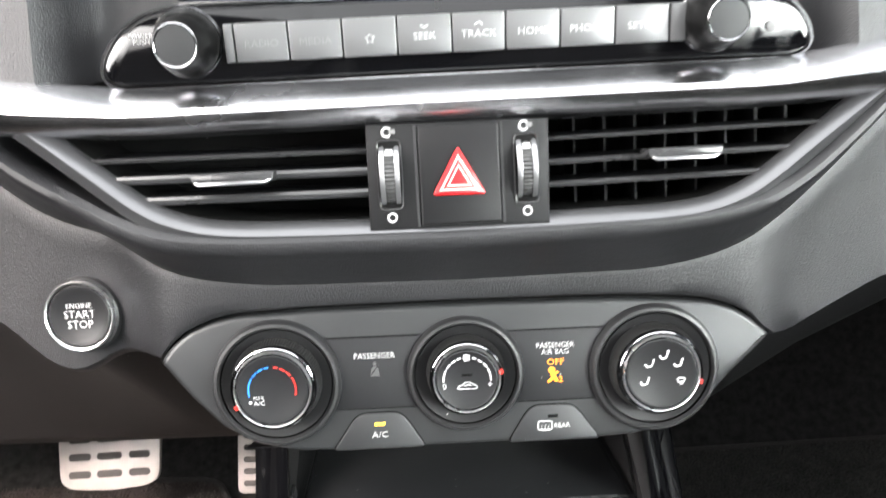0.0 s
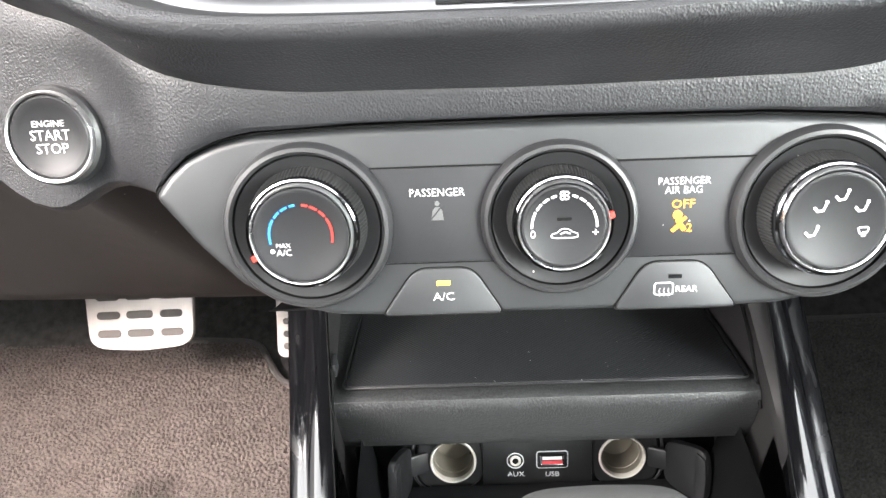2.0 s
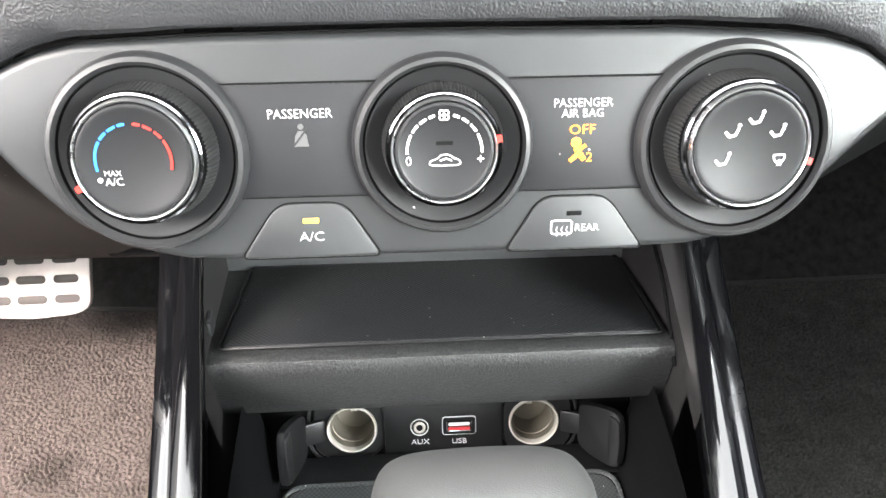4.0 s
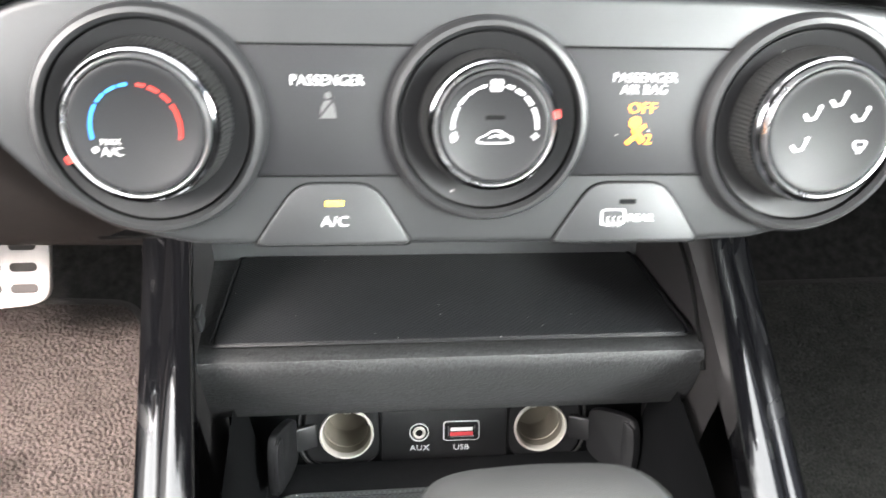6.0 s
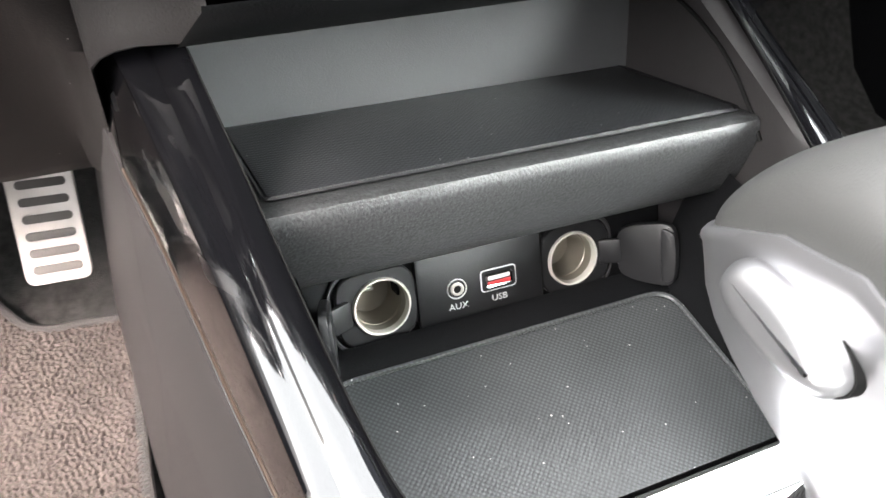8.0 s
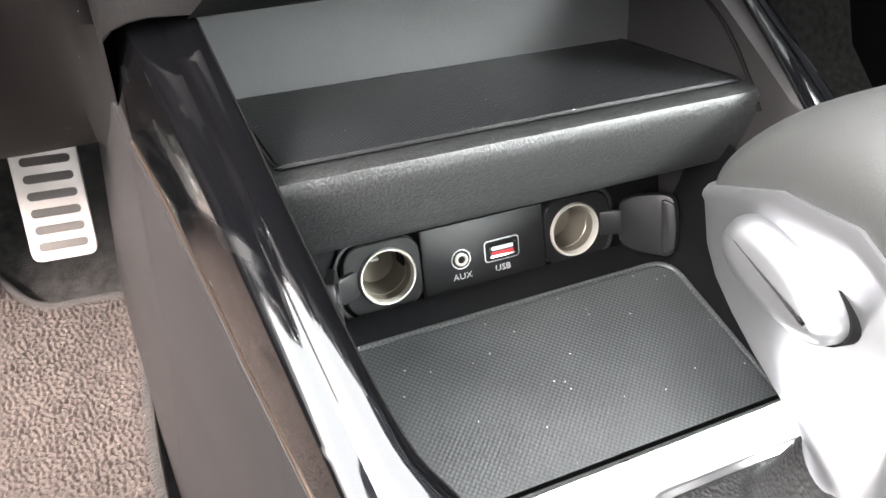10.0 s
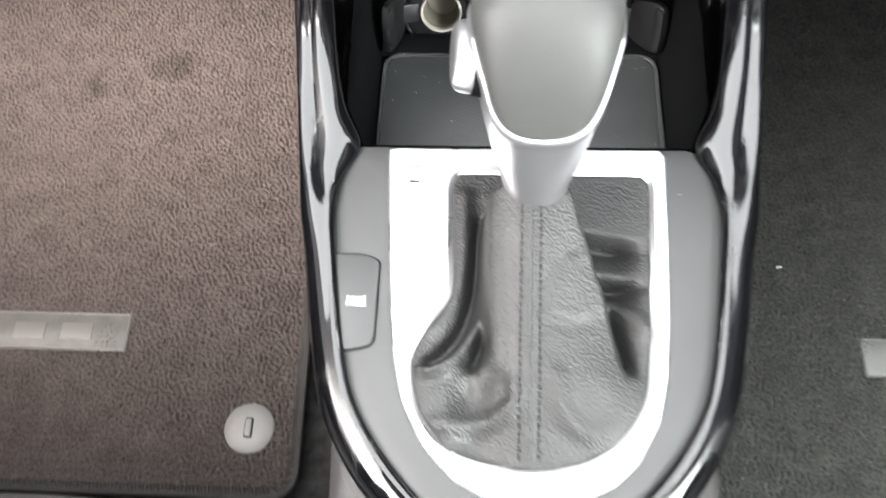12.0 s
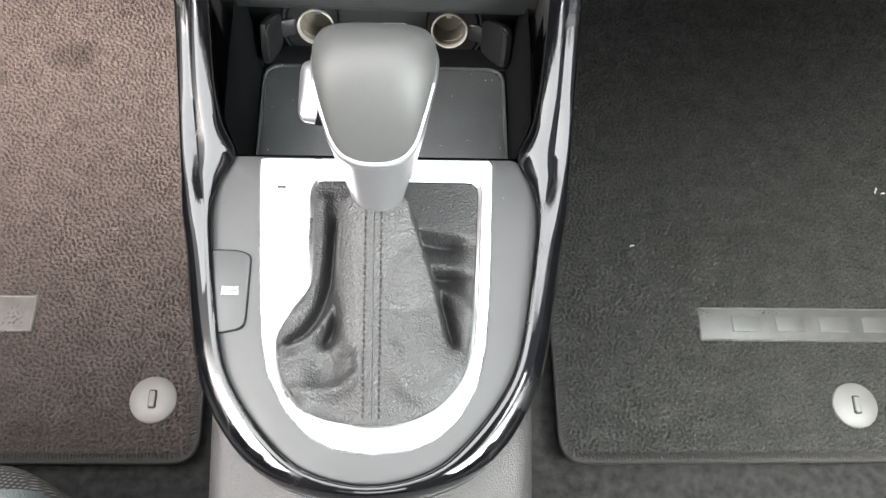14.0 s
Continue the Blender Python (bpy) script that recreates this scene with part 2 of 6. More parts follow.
def smudge(m, spots):
    """Dark rubbed stains: (x, y, radius) on the mat."""
    n, l = m.node_tree.nodes, m.node_tree.links
    b = n["Principled BSDF"]
    src = b.inputs["Base Color"].links[0].from_socket
    tc = n.new("ShaderNodeTexCoord")
    wob = n.new("ShaderNodeTexNoise")
    wob.inputs["Scale"].default_value, wob.inputs["Detail"].default_value = 60.0, 5.0
    l.new(tc.outputs["Object"], wob.inputs["Vector"])
    for x, y, r, k in spots:
        d = n.new("ShaderNodeVectorMath")
        d.operation = "DISTANCE"
        l.new(tc.outputs["Object"], d.inputs[0])
        d.inputs[1].default_value = (x, y, 0)
        add = n.new("ShaderNodeMath")
        add.operation = "MULTIPLY_ADD"
        l.new(wob.outputs["Fac"], add.inputs[0])
        add.inputs[1].default_value = r * 1.6
        l.new(d.outputs["Value"], add.inputs[2])
        mr = n.new("ShaderNodeMapRange")
        mr.inputs[1].default_value, mr.inputs[2].default_value = r * 0.7, r * 1.9
        mr.inputs[3].default_value, mr.inputs[4].default_value = k, 1.0
        l.new(add.outputs[0], mr.inputs[0])
        mul = n.new("ShaderNodeVectorMath")
        mul.operation = "SCALE"
        l.new(src, mul.inputs[0])
        l.new(mr.outputs[0], mul.inputs["Scale"])
        src = mul.outputs[0]
    l.new(src, b.inputs["Base Color"])


smudge(M_CARPET, [(-0.338, 0.528, 0.022, 0.35), (-0.360, 0.520, 0.016, 0.5), (-0.425, 0.500, 0.020, 0.45), (-0.330, 0.44, 0.014, 0.65), (-0.29, 0.40, 0.010, 0.7)])
M_FLOOR = material("floor_carpet", (0.023, 0.0225, 0.022), 0.95, grain=("noise", 900), bump=0.0012, vary=0.4, vscale=110, spec=0.1)
M_BIND = material("mat_binding", (0.021, 0.0195, 0.019), 0.8, grain=("noise", 2500), bump=0.0004, vary=0.3, vscale=600)
M_BADGE = material("heel_badge", (0.044, 0.044, 0.0415), 0.5, vary=0.2, vscale=80)
M_BADGEBAR = material("badge_bar", (0.062, 0.062, 0.059), 0.45)
M_EYE = material("eyelet_plastic", (0.105, 0.103, 0.100), 0.5, vary=0.08)
M_PEDAL = material("brushed_pedal", (0.52, 0.49, 0.47), 0.45, 0.6, grain=("brushed", 2500), bump=0.00005, vary=0.12)
M_PEDRUB = material("pedal_rubber", (0.07, 0.065, 0.062), 0.7)
M_WHITE = material("white_print", (0.42, 0.42, 0.42), 0.5)
M_FAINT = material("faint_print", (0.13, 0.13, 0.13), 0.5)
M_UNLIT = material("unlit_symbol", (0.045, 0.045, 0.045), 0.5)
M_BLUE = material("blue_print", (0.012, 0.15, 0.48), 0.45)
M_RED = material("red_print", (0.36, 0.016, 0.010), 0.4)
M_AMBER = material("amber_light", (1.0, 0.27, 0.01), 0.5, emit=0.5)
M_LED = material("led_light", (1.0, 0.62, 0.03), 0.5, emit=0.9)
M_HAZ = material("red_lens", (0.42, 0.004, 0.006), 0.3, coat=0.15)
M_HAZW = material("hazard_print", (0.62, 0.42, 0.38), 0.4)
M_BRASS = material("socket_metal", (0.42, 0.40, 0.36), 0.42, 0.45, rvary=0.1)
M_CUP = material("socket_barrel", (0.125, 0.112, 0.090), 0.40, 0.4, rvary=0.1)
M_USBRED = material("usb_tongue", (0.36, 0.03, 0.035), 0.4)
M_SEAT = material("seat_cloth", (0.105, 0.100, 0.096), 0.9, grain=("weave", 150), bump=0.0005, vary=0.15, vscale=60, spec=0.1)
M_TEAL = material("teal_thread", (0.16, 0.22, 0.21), 0.7)
M_LINT = material("lint", (0.6, 0.6, 0.58), 0.9)
M_SEATL = material("seat_bolster_leather", (0.020, 0.0245, 0.0255), 0.5, grain=("leather", 900), bump=0.0003, vary=0.12)
M_HEAD = material("headliner_cloth", (0.10, 0.10, 0.10), 0.9, grain=("noise", 800), bump=0.0003, vary=0.05)
M_GROUND = material("asphalt", (0.14, 0.14, 0.138), 0.9, grain=("noise", 60), bump=0.004, vary=0.25, vscale=8)


# ---------------------------------------------------------------- mesh helpers
def thing(name, label, category, m=None, group="", kind=""):
    e = new(name)
    e.empty_display_size = 0.02
    if m is not None:
        e.matrix_world = m
    return tagged(e, label, category, group, kind)


def finish(name, bm, mat, smooth=38):
    bmesh.ops.recalc_face_normals(bm, faces=bm.faces)
    me = bpy.data.meshes.new(name)
    for f in bm.faces:
        f.smooth = smooth > 0
    bm.to_mesh(me)
    bm.free()
    if smooth:
        me.set_sharp_from_angle(angle=radians(smooth))
    me.materials.append(mat)
    return me


def part(name, bm, mat, parent=None, label="", m=None, smooth=38):
    me = bm if isinstance(bm, bpy.types.Mesh) else finish(name, bm, mat, smooth)
    ob = new(name, me)
    if parent is not None:
        ob.parent = parent
    if m is not None:
        ob.matrix_local = m
    if label:
        ob["label"] = label
    return ob


def loft(rings, closed=True, cap=False, bm=None):
    """Skin over rings of equal point count. closed: each ring is a loop."""
    bm = bm or bmesh.new()
    vs = [[bm.verts.new(p) for p in r] for r in rings]
    n = len(vs[0])
    for a, b in zip(vs, vs[1:]):
        for i in range(n if closed else n - 1):
            j = (i + 1) % n
            q = [a[i], a[j], b[j], b[i]]
            q = [v for k, v in enumerate(q) if v not in q[:k]]
            if len(q) > 2:
                bm.faces.new(q)
    if cap:
        for r in (vs[0], vs[-1]):
            try:
                bm.faces.new(r)
            except ValueError:
                pass
    return bm


def lathe(profile, seg=64, ridge=0.0, bm=None):
    """Turn (r, z) pairs round z. ridge: depth of knurling on every second column."""
    rings = []
    for r, z in profile:
        rings.append([((r - (ridge if i % 2 else 0)) * math.cos(2 * math.pi * i / seg), (r - (ridge if i % 2 else 0)) * math.sin(2 * math.pi * i / seg), z) for i in range(seg)])
    out = loft(rings, True, False, bm)
    bmesh.ops.remove_doubles(out, verts=out.verts, dist=1e-7)
    return out


def shrink(poly, d):
    """Move a counter-clockwise outline inwards by d."""
    n, out = len(poly), []
    for i in range(n):
        a, b, c = Vector(poly[i - 1]), Vector(poly[i]), Vector(poly[(i + 1) % n])
        e1, e2 = (b - a).normalized(), (c - b).normalized()
        n1, n2 = Vector((-e1.y, e1.x)), Vector((-e2.y, e2.x))
        k = n1 + n2
        k = k.normalized() if k.length > 1e-6 else n1
        s = d / max(0.5, k.dot(n1))
        out.append((b.x + k.x * s, b.y + k.y * s))
    return out


def ccw(poly):
    a = sum(p[0] * q[1] - q[0] * p[1] for p, q in zip(poly, poly[1:] + poly[:1]))
    return poly if a > 0 else poly[::-1]


def prism(poly, z0, z1, ch=0.0, bm=None, soft=2):
    """Plate from an outline, with a rounded upper edge of radius ch."""
    poly = ccw([tuple(p) for p in poly])
    rings = [[(x, y, z0) for x, y in poly]]
    if ch:
        for k in range(soft + 1):
            a = k / soft * math.pi / 2
            rings.append([(x, y, z1 - ch + ch * math.sin(a)) for x, y in (shrink(poly, ch * (1 - math.cos(a))) if k else poly)])
    else:
        rings.append([(x, y, z1) for x, y in poly])
    return loft(rings, True, True, bm)


def rrect(x0, x1, y0, y1, r, n=5):
    pts = []
    for cx, cy, a0 in ((x1 - r, y1 - r, 0), (x0 + r, y1 - r, 90), (x0 + r, y0 + r, 180), (x1 - r, y0 + r, 270)):
        for k in range(n + 1):
            a = radians(a0 + 90 * k / n)
            pts.append((cx + r * math.cos(a), cy + r * math.sin(a)))
    return pts


def rounded(poly, r, n=5):
    """Round the corners of an outline (quadratic curves)."""
    poly, out = ccw([tuple(p) for p in poly]), []
    m = len(poly)
    for i in range(m):
        a, b, c = Vector(poly[i - 1]), Vector(poly[i]), Vector(poly[(i + 1) % m])
        ra, rc = min(r, (a - b).length * 0.48), min(r, (c - b).length * 0.48)
        p, q = b + (a - b).normalized() * ra, b + (c - b).normalized() * rc
        for k in range(n + 1):
            t = k / n
            w = p * (1 - t) ** 2 + b * 2 * t * (1 - t) + q * t * t
            out.append((w.x, w.y))
    return out


def smooth_path(pts, n=8):
    """Catmull-Rom curve through points of any dimension."""
    pts = [np.array(p, float) for p in pts]
    ext = [2 * pts[0] - pts[1], *pts, 2 * pts[-1] - pts[-2]]
    out = []
    for i in range(1, len(ext) - 2):
        a, b, c, d = ext[i - 1:i + 3]
        for k in range(n):
            t = k / n
            out.append(0.5 * (2 * b + (c - a) * t + (2 * a - 5 * b + 4 * c - d) * t * t + (3 * b - a - 3 * c + d) * t ** 3))
    out.append(pts[-1])
    return [tuple(float(v) for v in p) for p in out]


def tube(path, r, seg=8, closed=False, flat=1.0, bm=None):
    """Round cord along a path; flat squeezes it along z."""
    rings, n = [], len(path)
    P = [Vector(p) for p in path]
    for i, p in enumerate(P):
        a = P[i - 1] if (i or closed) else p
        b = P[(i + 1) % n] if (i < n - 1 or closed) else p
        d = (b - a).normalized()
        up = Vector((0, 0, 1)) if abs(d.z) < 0.9 else Vector((0, 1, 0))
        s = d.cross(up).normalized()
        u = s.cross(d)
        rings.append([p + s * (r * math.cos(2 * math.pi * k / seg)) + u * (r * flat * math.sin(2 * math.pi * k / seg)) for k in range(seg)])
    if closed:
        rings.append(rings[0])
    return loft(rings, True, not closed, bm)


def block(x0, x1, y0, y1, z0, z1, r=0.002, bm=None):
    b2 = prism(rrect(x0, x1, y0, y1, min(r, (x1 - x0) * 0.45, (y1 - y0) * 0.45), 3), z0, z1, min(r * 0.6, (z1 - z0) * 0.45), bm)
    return b2


def polar(poly, c, n):
    """n points where rays from c meet an outline."""
    out = []
    for i in range(n):
        a = 2 * math.pi * i / n
        d = (math.cos(a), math.sin(a))
        best = None
        for p, q in zip(poly, poly[1:] + poly[:1]):
            ex, ey = q[0] - p[0], q[1] - p[1]
            det = d[0] * ey - d[1] * ex
            if abs(det) < 1e-12:
                continue
            wx, wy = p[0] - c[0], p[1] - c[1]
            s = (wx * ey - wy * ex) / det
            t = (wx * d[1] - wy * d[0]) / det
            if s > 0 and -1e-9 <= t <= 1 + 1e-9 and (best is None or s > best):
                best = s
        best = best if best is not None else 0.01
        out.append((c[0] + d[0] * best, c[1] + d[1] * best))
    return out


def arc_band(r0, r1, a0, a1, z, n=8, bm=None):
    """Flat curved bar of 0.2 mm thickness; degrees."""
    A = [radians(a0 + (a1 - a0) * k / n) for k in range(n + 1)]
    bm = bm or bmesh.new()
    for k in range(n):
        for zz in (z, z + 0.0002):
            q = [(r0, A[k]), (r1, A[k]), (r1, A[k + 1]), (r0, A[k + 1])]
            bm.faces.new([bm.verts.new((r * math.cos(a), r * math.sin(a), zz)) for r, a in q])
    return bm


def words(name, text, size, mat, parent, x, y, z, bold=0.0, wide=1.0, label=""):
    """Printed words, centred at x, y of the parent, size = letter height in metres."""
    cu = bpy.data.curves.new("lettering", "FONT")
    cu.body, cu.size, cu.align_x, cu.align_y = text, size / 0.72, "CENTER", "CENTER"
    cu.offset, cu.extrude, cu.resolution_u = (bold - 0.05) * size * 0.3, 0.0001, 2
    cu.space_line = 0.85
    ob = bpy.data.objects.new("lettering", cu)
    scene.collection.objects.link(ob)
    dg = bpy.context.evaluated_depsgraph_get()
    me = bpy.data.meshes.new_from_object(ob.evaluated_get(dg))
    bpy.data.objects.remove(ob)
    bpy.data.curves.remove(cu)
    me.transform(Matrix.Diagonal((wide, 1, 1, 1)))
    me.materials.clear()
    me.materials.append(mat)
    me.name = name
    return part(name, me, mat, parent, label, Matrix.Translation((x, y, z)))


# sloping face of the centre stack: local x across, y up the face, z towards the seats
TILT_Y, TILT_Z = 0.39, 0.921
def face(y, z, roll=0.0):
    m = Matrix(((1, 0, 0, 0), (0, TILT_Y, -TILT_Z, y), (0, TILT_Z, TILT_Y, z), (0, 0, 0, 1)))
    return m @ Matrix.Rotation(radians(roll), 4, "Z")


CLIMATE = face(0.331, 0.490, -0.8)
VENT = face(0.326, 0.556, 0.0)


# ---------------------------------------------------------------- cabin shell
def slab(name, x0, x1, y0, y1, z0, z1, mat, label, category, kind="structure"):
    ob = part(name, block(x0, x1, y0, y1, z0, z1, 0.01), mat)
    return tagged(ob, label, category, "", kind)


def floor_sheet():
    # flat floor pan, then the toe board rising to the bulkhead
    prof = [(-1.3, -0.02), (0.05, -0.02), (0.70, -0.014), (0.76, 0.02), (0.95, 0.28), (1.0, 0.75)]
    xs = [-0.78, -0.5, -0.3, -0.1, 0.1, 0.3, 0.5, 0.78]
    bm = loft([[(x, y, z) for x in xs] for y, z in prof], False)
    under = loft([[(x, y, z - 0.02) for x in xs] for y, z in prof], False, bm=bm)
    return tagged(part("floor", under, M_FLOOR), "dark carpeted floor pan rising to the toe board", "floor", "", "structure")


floor_sheet()
def headliner():
    # unseen roof, its opening made only for the added overhead lamp
    bm = bmesh.new()
    for x0, x1, y0, y1 in ((-0.64, 0.64, -1.3, -0.62), (-0.64, 0.64, -0.10, -0.03), (-0.64, -0.36, -0.62, -0.10), (0.36, 0.64, -0.62, -0.10)):
        block(x0, x1, y0, y1, 1.16, 1.19, 0.002, bm)
    return tagged(part("ceiling", bm, M_HEAD), "unseen dark cloth headliner, left open for the overhead fill", "ceiling", "", "structure")


headliner()
slab("wall_right", 0.76, 0.80, -1.3, 1.05, -0.05, 0.72, M_DARK, "dark lower door panel on the passenger side", "door panel")
slab("wall_left", -0.80, -0.77, -1.3, 1.05, -0.05, 0.70, M_DARK, "dark lower door panel on the driver side", "door panel")
slab("wall_rear", -0.8, 0.8, -1.36, -1.3, -0.05, 0.62, M_DARK, "dark rear seat backs closing the cabin", "rear seats")
slab("ground", -60, 60, -60, 60, -0.32, -0.22, M_GROUND, "grey asphalt outside the car", "ground")
for _x in (-0.70, 0.70):
    for _y0, _y1 in (((-0.42), (-0.34)),):
        slab("pillar", _x - 0.03, _x + 0.03, _y0, _y1, 0.4, 1.16, M_HEAD, "dark trimmed door pillar", "pillar")


# ---------------------------------------------------------------- dashboard
# x, lip height, lower edge of the lip, bottom edge of the skin, set-back of the face
DASH = [(-0.768, 0.6563, 0.6227, 0.5227, 0.0705), (-0.62, 0.6563, 0.6227, 0.5227, 0.0705), (-0.3115, 0.6399, 0.5998, 0.4998, 0.0575), (-0.2473, 0.6189, 0.5758, 0.4889, 0.0415), (-0.2308, 0.6079, 0.5648, 0.4863, 0.0356), (-0.2185, 0.5979, 0.5558, 0.4767, 0.033), (-0.2107, 0.5909, 0.5498, 0.4671, 0.0324),
        (-0.201, 0.5819, 0.5438, 0.461, 0.0316), (-0.1902, 0.5739, 0.5378, 0.4618, 0.0308), (-0.1782, 0.5671, 0.5353, 0.469, 0.0298), (-0.1663, 0.5619, 0.5339, 0.479, 0.0266), (-0.1543, 0.5578, 0.5326, 0.4791, 0.0153), (-0.142, 0.554, 0.53, 0.478, 0.004), (-0.125, 0.549, 0.524, 0.475, 0.002),
        (-0.09, 0.5465, 0.52, 0.47, 0.0), (0.0, 0.545, 0.518, 0.47, 0.0), (0.09, 0.5465, 0.518, 0.47, 0.0), (0.125, 0.55, 0.523, 0.47, 0.002), (0.145, 0.558, 0.532, 0.472, 0.005), (0.165, 0.571, 0.544, 0.4775, 0.009), (0.185, 0.587, 0.559, 0.4845, 0.013),
        (0.215, 0.612, 0.584, 0.493, 0.02), (0.3, 0.645, 0.614, 0.503, 0.034), (0.62, 0.66, 0.63, 0.51, 0.06), (0.758, 0.66, 0.63, 0.51, 0.06)]
# upper edge of the climate panel, in its own plane
PANEL_TOP = [(-0.1422, -0.0080), (-0.1365, -0.0005), (-0.129, 0.0062), (-0.118, 0.0115), (-0.106, 0.0148), (-0.072, 0.0168), (0.0, 0.0172), (0.072, 0.0165), (0.103, 0.0142), (0.116, 0.0118), (0.129, 0.0072), (0.138, 0.0005), (0.1468, -0.0078)]


def face_y(z):
    return 0.331 + 0.4235 * (z - 0.490)


def dash_skin():
    d = thing("dashboard", "black soft-touch dashboard with grained skin and a rolled lip", "dashboard")
    xs = [t[0] for t in DASH]
    fine = sorted(set(np.round(np.linspace(-0.768, -0.24, 16), 4)) | set(np.round(np.linspace(-0.23, 0.23, 70), 4)) | set(np.round(np.linspace(0.24, 0.758, 16), 4)))
    tab = np.array(DASH)
    # gentle smoothing of the table along x
    def at(x, k):
        return float(np.mean([np.interp(x + o, tab[:, 0], tab[:, k]) for o in (-0.012, -0.006, 0, 0.006, 0.012)]))
    lip, low, roll = [], [], []
    for x in fine:
        zl, zd, zb, back = (at(x, k) for k in (1, 2, 3, 4))
        yl = 0.326 + 0.4235 * (zl - 0.556) + back * 0.5 - 0.003
        yd = face_y(zd) + back - 0.011
        lip.append([(x, yl + 0.030, zl - 0.0060), (x, yl + 0.010, zl + 0.0040), (x, yl + 0.0025, zl + 0.0062), (x, yl - 0.0016, zl + 0.0044), (x, yl - 0.0027, zl + 0.0016), (x, yl - 0.0018, zl - 0.0016),
                    (x, yl + 0.0018, zl - 0.0058), (x, yl * 0.42 + yd * 0.58, zd * 0.55 + zl * 0.45 - 0.003), (x, yd - 0.001, zd + 0.001), (x, yd + 0.006, zd - 0.001)])
        k = min(0.7, max(0.0, (abs(x) - 0.19) / 0.10))
        if k:
            ring = lip[-1]
            z0, z1, y0 = ring[2][2], zd, ring[2][1]
            for q in range(3, 9):
                f = min(1.0, max(0.0, (z0 - ring[q][2]) / (z0 - z1)))
                flat = y0 + (yd - y0) * f - 0.005 * math.sin(math.pi * f)
                ring[q] = (x, ring[q][1] * (1 - k) + flat * k, ring[q][2])
        inside = min(1.0, max(0.0, (x + 0.156) / 0.020)) * min(1.0, max(0.0, (0.1605 - x) / 0.020))
        if inside:
            # overhanging edge that follows the climate panel
            rim = 0.4915 + 0.921 * (float(np.interp(x, [q[0] for q in PANEL_TOP], [q[1] for q in PANEL_TOP])) - 0.014 * x)
            zb = zb * (1 - inside) + rim * inside
        yb = face_y(zb) + back - 0.0078 * inside
        zm = zd * 0.45 + zb * 0.55
        ym = yd * 0.45 + yb * 0.55 - 0.0012 * inside + 0.0012 * (1 - inside)
        low.append([(x, yd + 0.004, zd + 0.004), (x, yd, zd - 0.0008), (x, yd * 0.72 + ym * 0.28 + 0.0004, zd * 0.72 + zm * 0.28), (x, ym, zm), (x, ym * 0.4 + yb * 0.6 - 0.0004, zm * 0.4 + zb * 0.6),
                    (x, yb + 0.0002, zb + 0.0022), (x, yb + 0.0010, zb + 0.0004), (x, yb + 0.0050, zb - 0.0012 - 0.0026 * (1 - inside)), (x, yb + 0.0130, zb - 0.0016 - 0.0044 * (1 - inside)), (x, yb + 0.03, zb - 0.004)])
    part("rolled_lip", loft(lip, False), M_LEATHER, d, "soft grained lip under the air vents")
    part("lower_skin", loft(low, False), M_LEATHER, d, "finely grained lower dash skin")
    # upper pad beside and above the radio panel
    up = []
    for x in np.linspace(-0.768, 0.758, 307):
        k = max(0.0, abs(x) - 0.16)
        deep = 0.035 * min(1.0, max(0.0, (0.172 - abs(x)) / 0.014))
        up.append([(x, 0.350 + k * 0.15 + deep, 0.603), (x, 0.353 + k * 0.15 + deep, 0.612), (x, 0.372 + k * 0.12 + deep, 0.65), (x, 0.392 + k * 0.12 + deep * 0.8, 0.70), (x, 0.42 + k * 0.1 + deep * 0.4, 0.735), (x, 0.50, 0.755), (x, 0.95, 0.76)])
    part("upper_pad", loft(up, False), M_LEATHER, d, "grained upper dash pad")
    # knee panels left and right of the console
    for sx, name in ((-1, "knee_panel"), (1, "glovebox_panel")):
        rows = []
        for x in (0.098, 0.104, 0.112, 0.120, 0.127, 0.132, 0.1355, 0.137, 0.142, 0.147, 0.152, 0.157, 0.162, 0.167, 0.172, 0.177, 0.182, 0.19, 0.20, 0.22, 0.28, 0.36, 0.62, 0.758):
            zb, back = at(sx * x, 3), at(sx * x, 4)
            yt = face_y(zb) + back + 0.012
            drop = 0.235 + max(0.0, x - 0.19) * 0.06
            if sx > 0 and x > 0.136:
                drop = min(0.425, 0.345 + 0.85 * max(0.0, x - 0.17))
            if x < 0.136:
                k = min(1.0, (0.136 - x) / 0.020)
                drop = 0.366 + 0.020 * (1 - (1 - k) ** 2) ** 0.5
            pts = [(sx * x, yt + 0.002, zb + 0.006)]
            deep = (0.535 - yt) / (zb - 0.235) if sx < 0 or x < 0.136 else (0.425 - yt) / (zb - drop)
            for f in (0.08, 0.16, 0.25, 0.35, 0.45, 0.55, 0.65, 0.75, 0.85, 0.93):
                z = zb + (drop - zb) * f
                # shallow recess beside the console, closed off by a slanting fold
                fold = min(1.0, max(0.0, (0.176 - 0.30 * (zb - z) - x) / 0.022)) if sx < 0 else 0.0
                fold *= min(1.0, f / 0.2) * min(1.0, (0.93 - f) / 0.2)
                near = min(1.0, max(0.0, (0.152 - x) / 0.014)) * min(1.0, max(0.0, (f - 0.3) / 0.5))
                pts.append((sx * x, yt + deep * (zb - z) + 0.004 + 0.016 * fold * fold * (3 - 2 * fold) - 0.022 * near * near * (3 - 2 * near), z))
            yb = yt + deep * (zb - drop) - 0.022 * min(1.0, max(0.0, (0.152 - x) / 0.014))
            pts += [(sx * x, yb + 0.004, drop + 0.003), (sx * x, yb + 0.010, drop), (sx * x, yb + 0.10, drop + 0.01)]
            rows.append(pts)
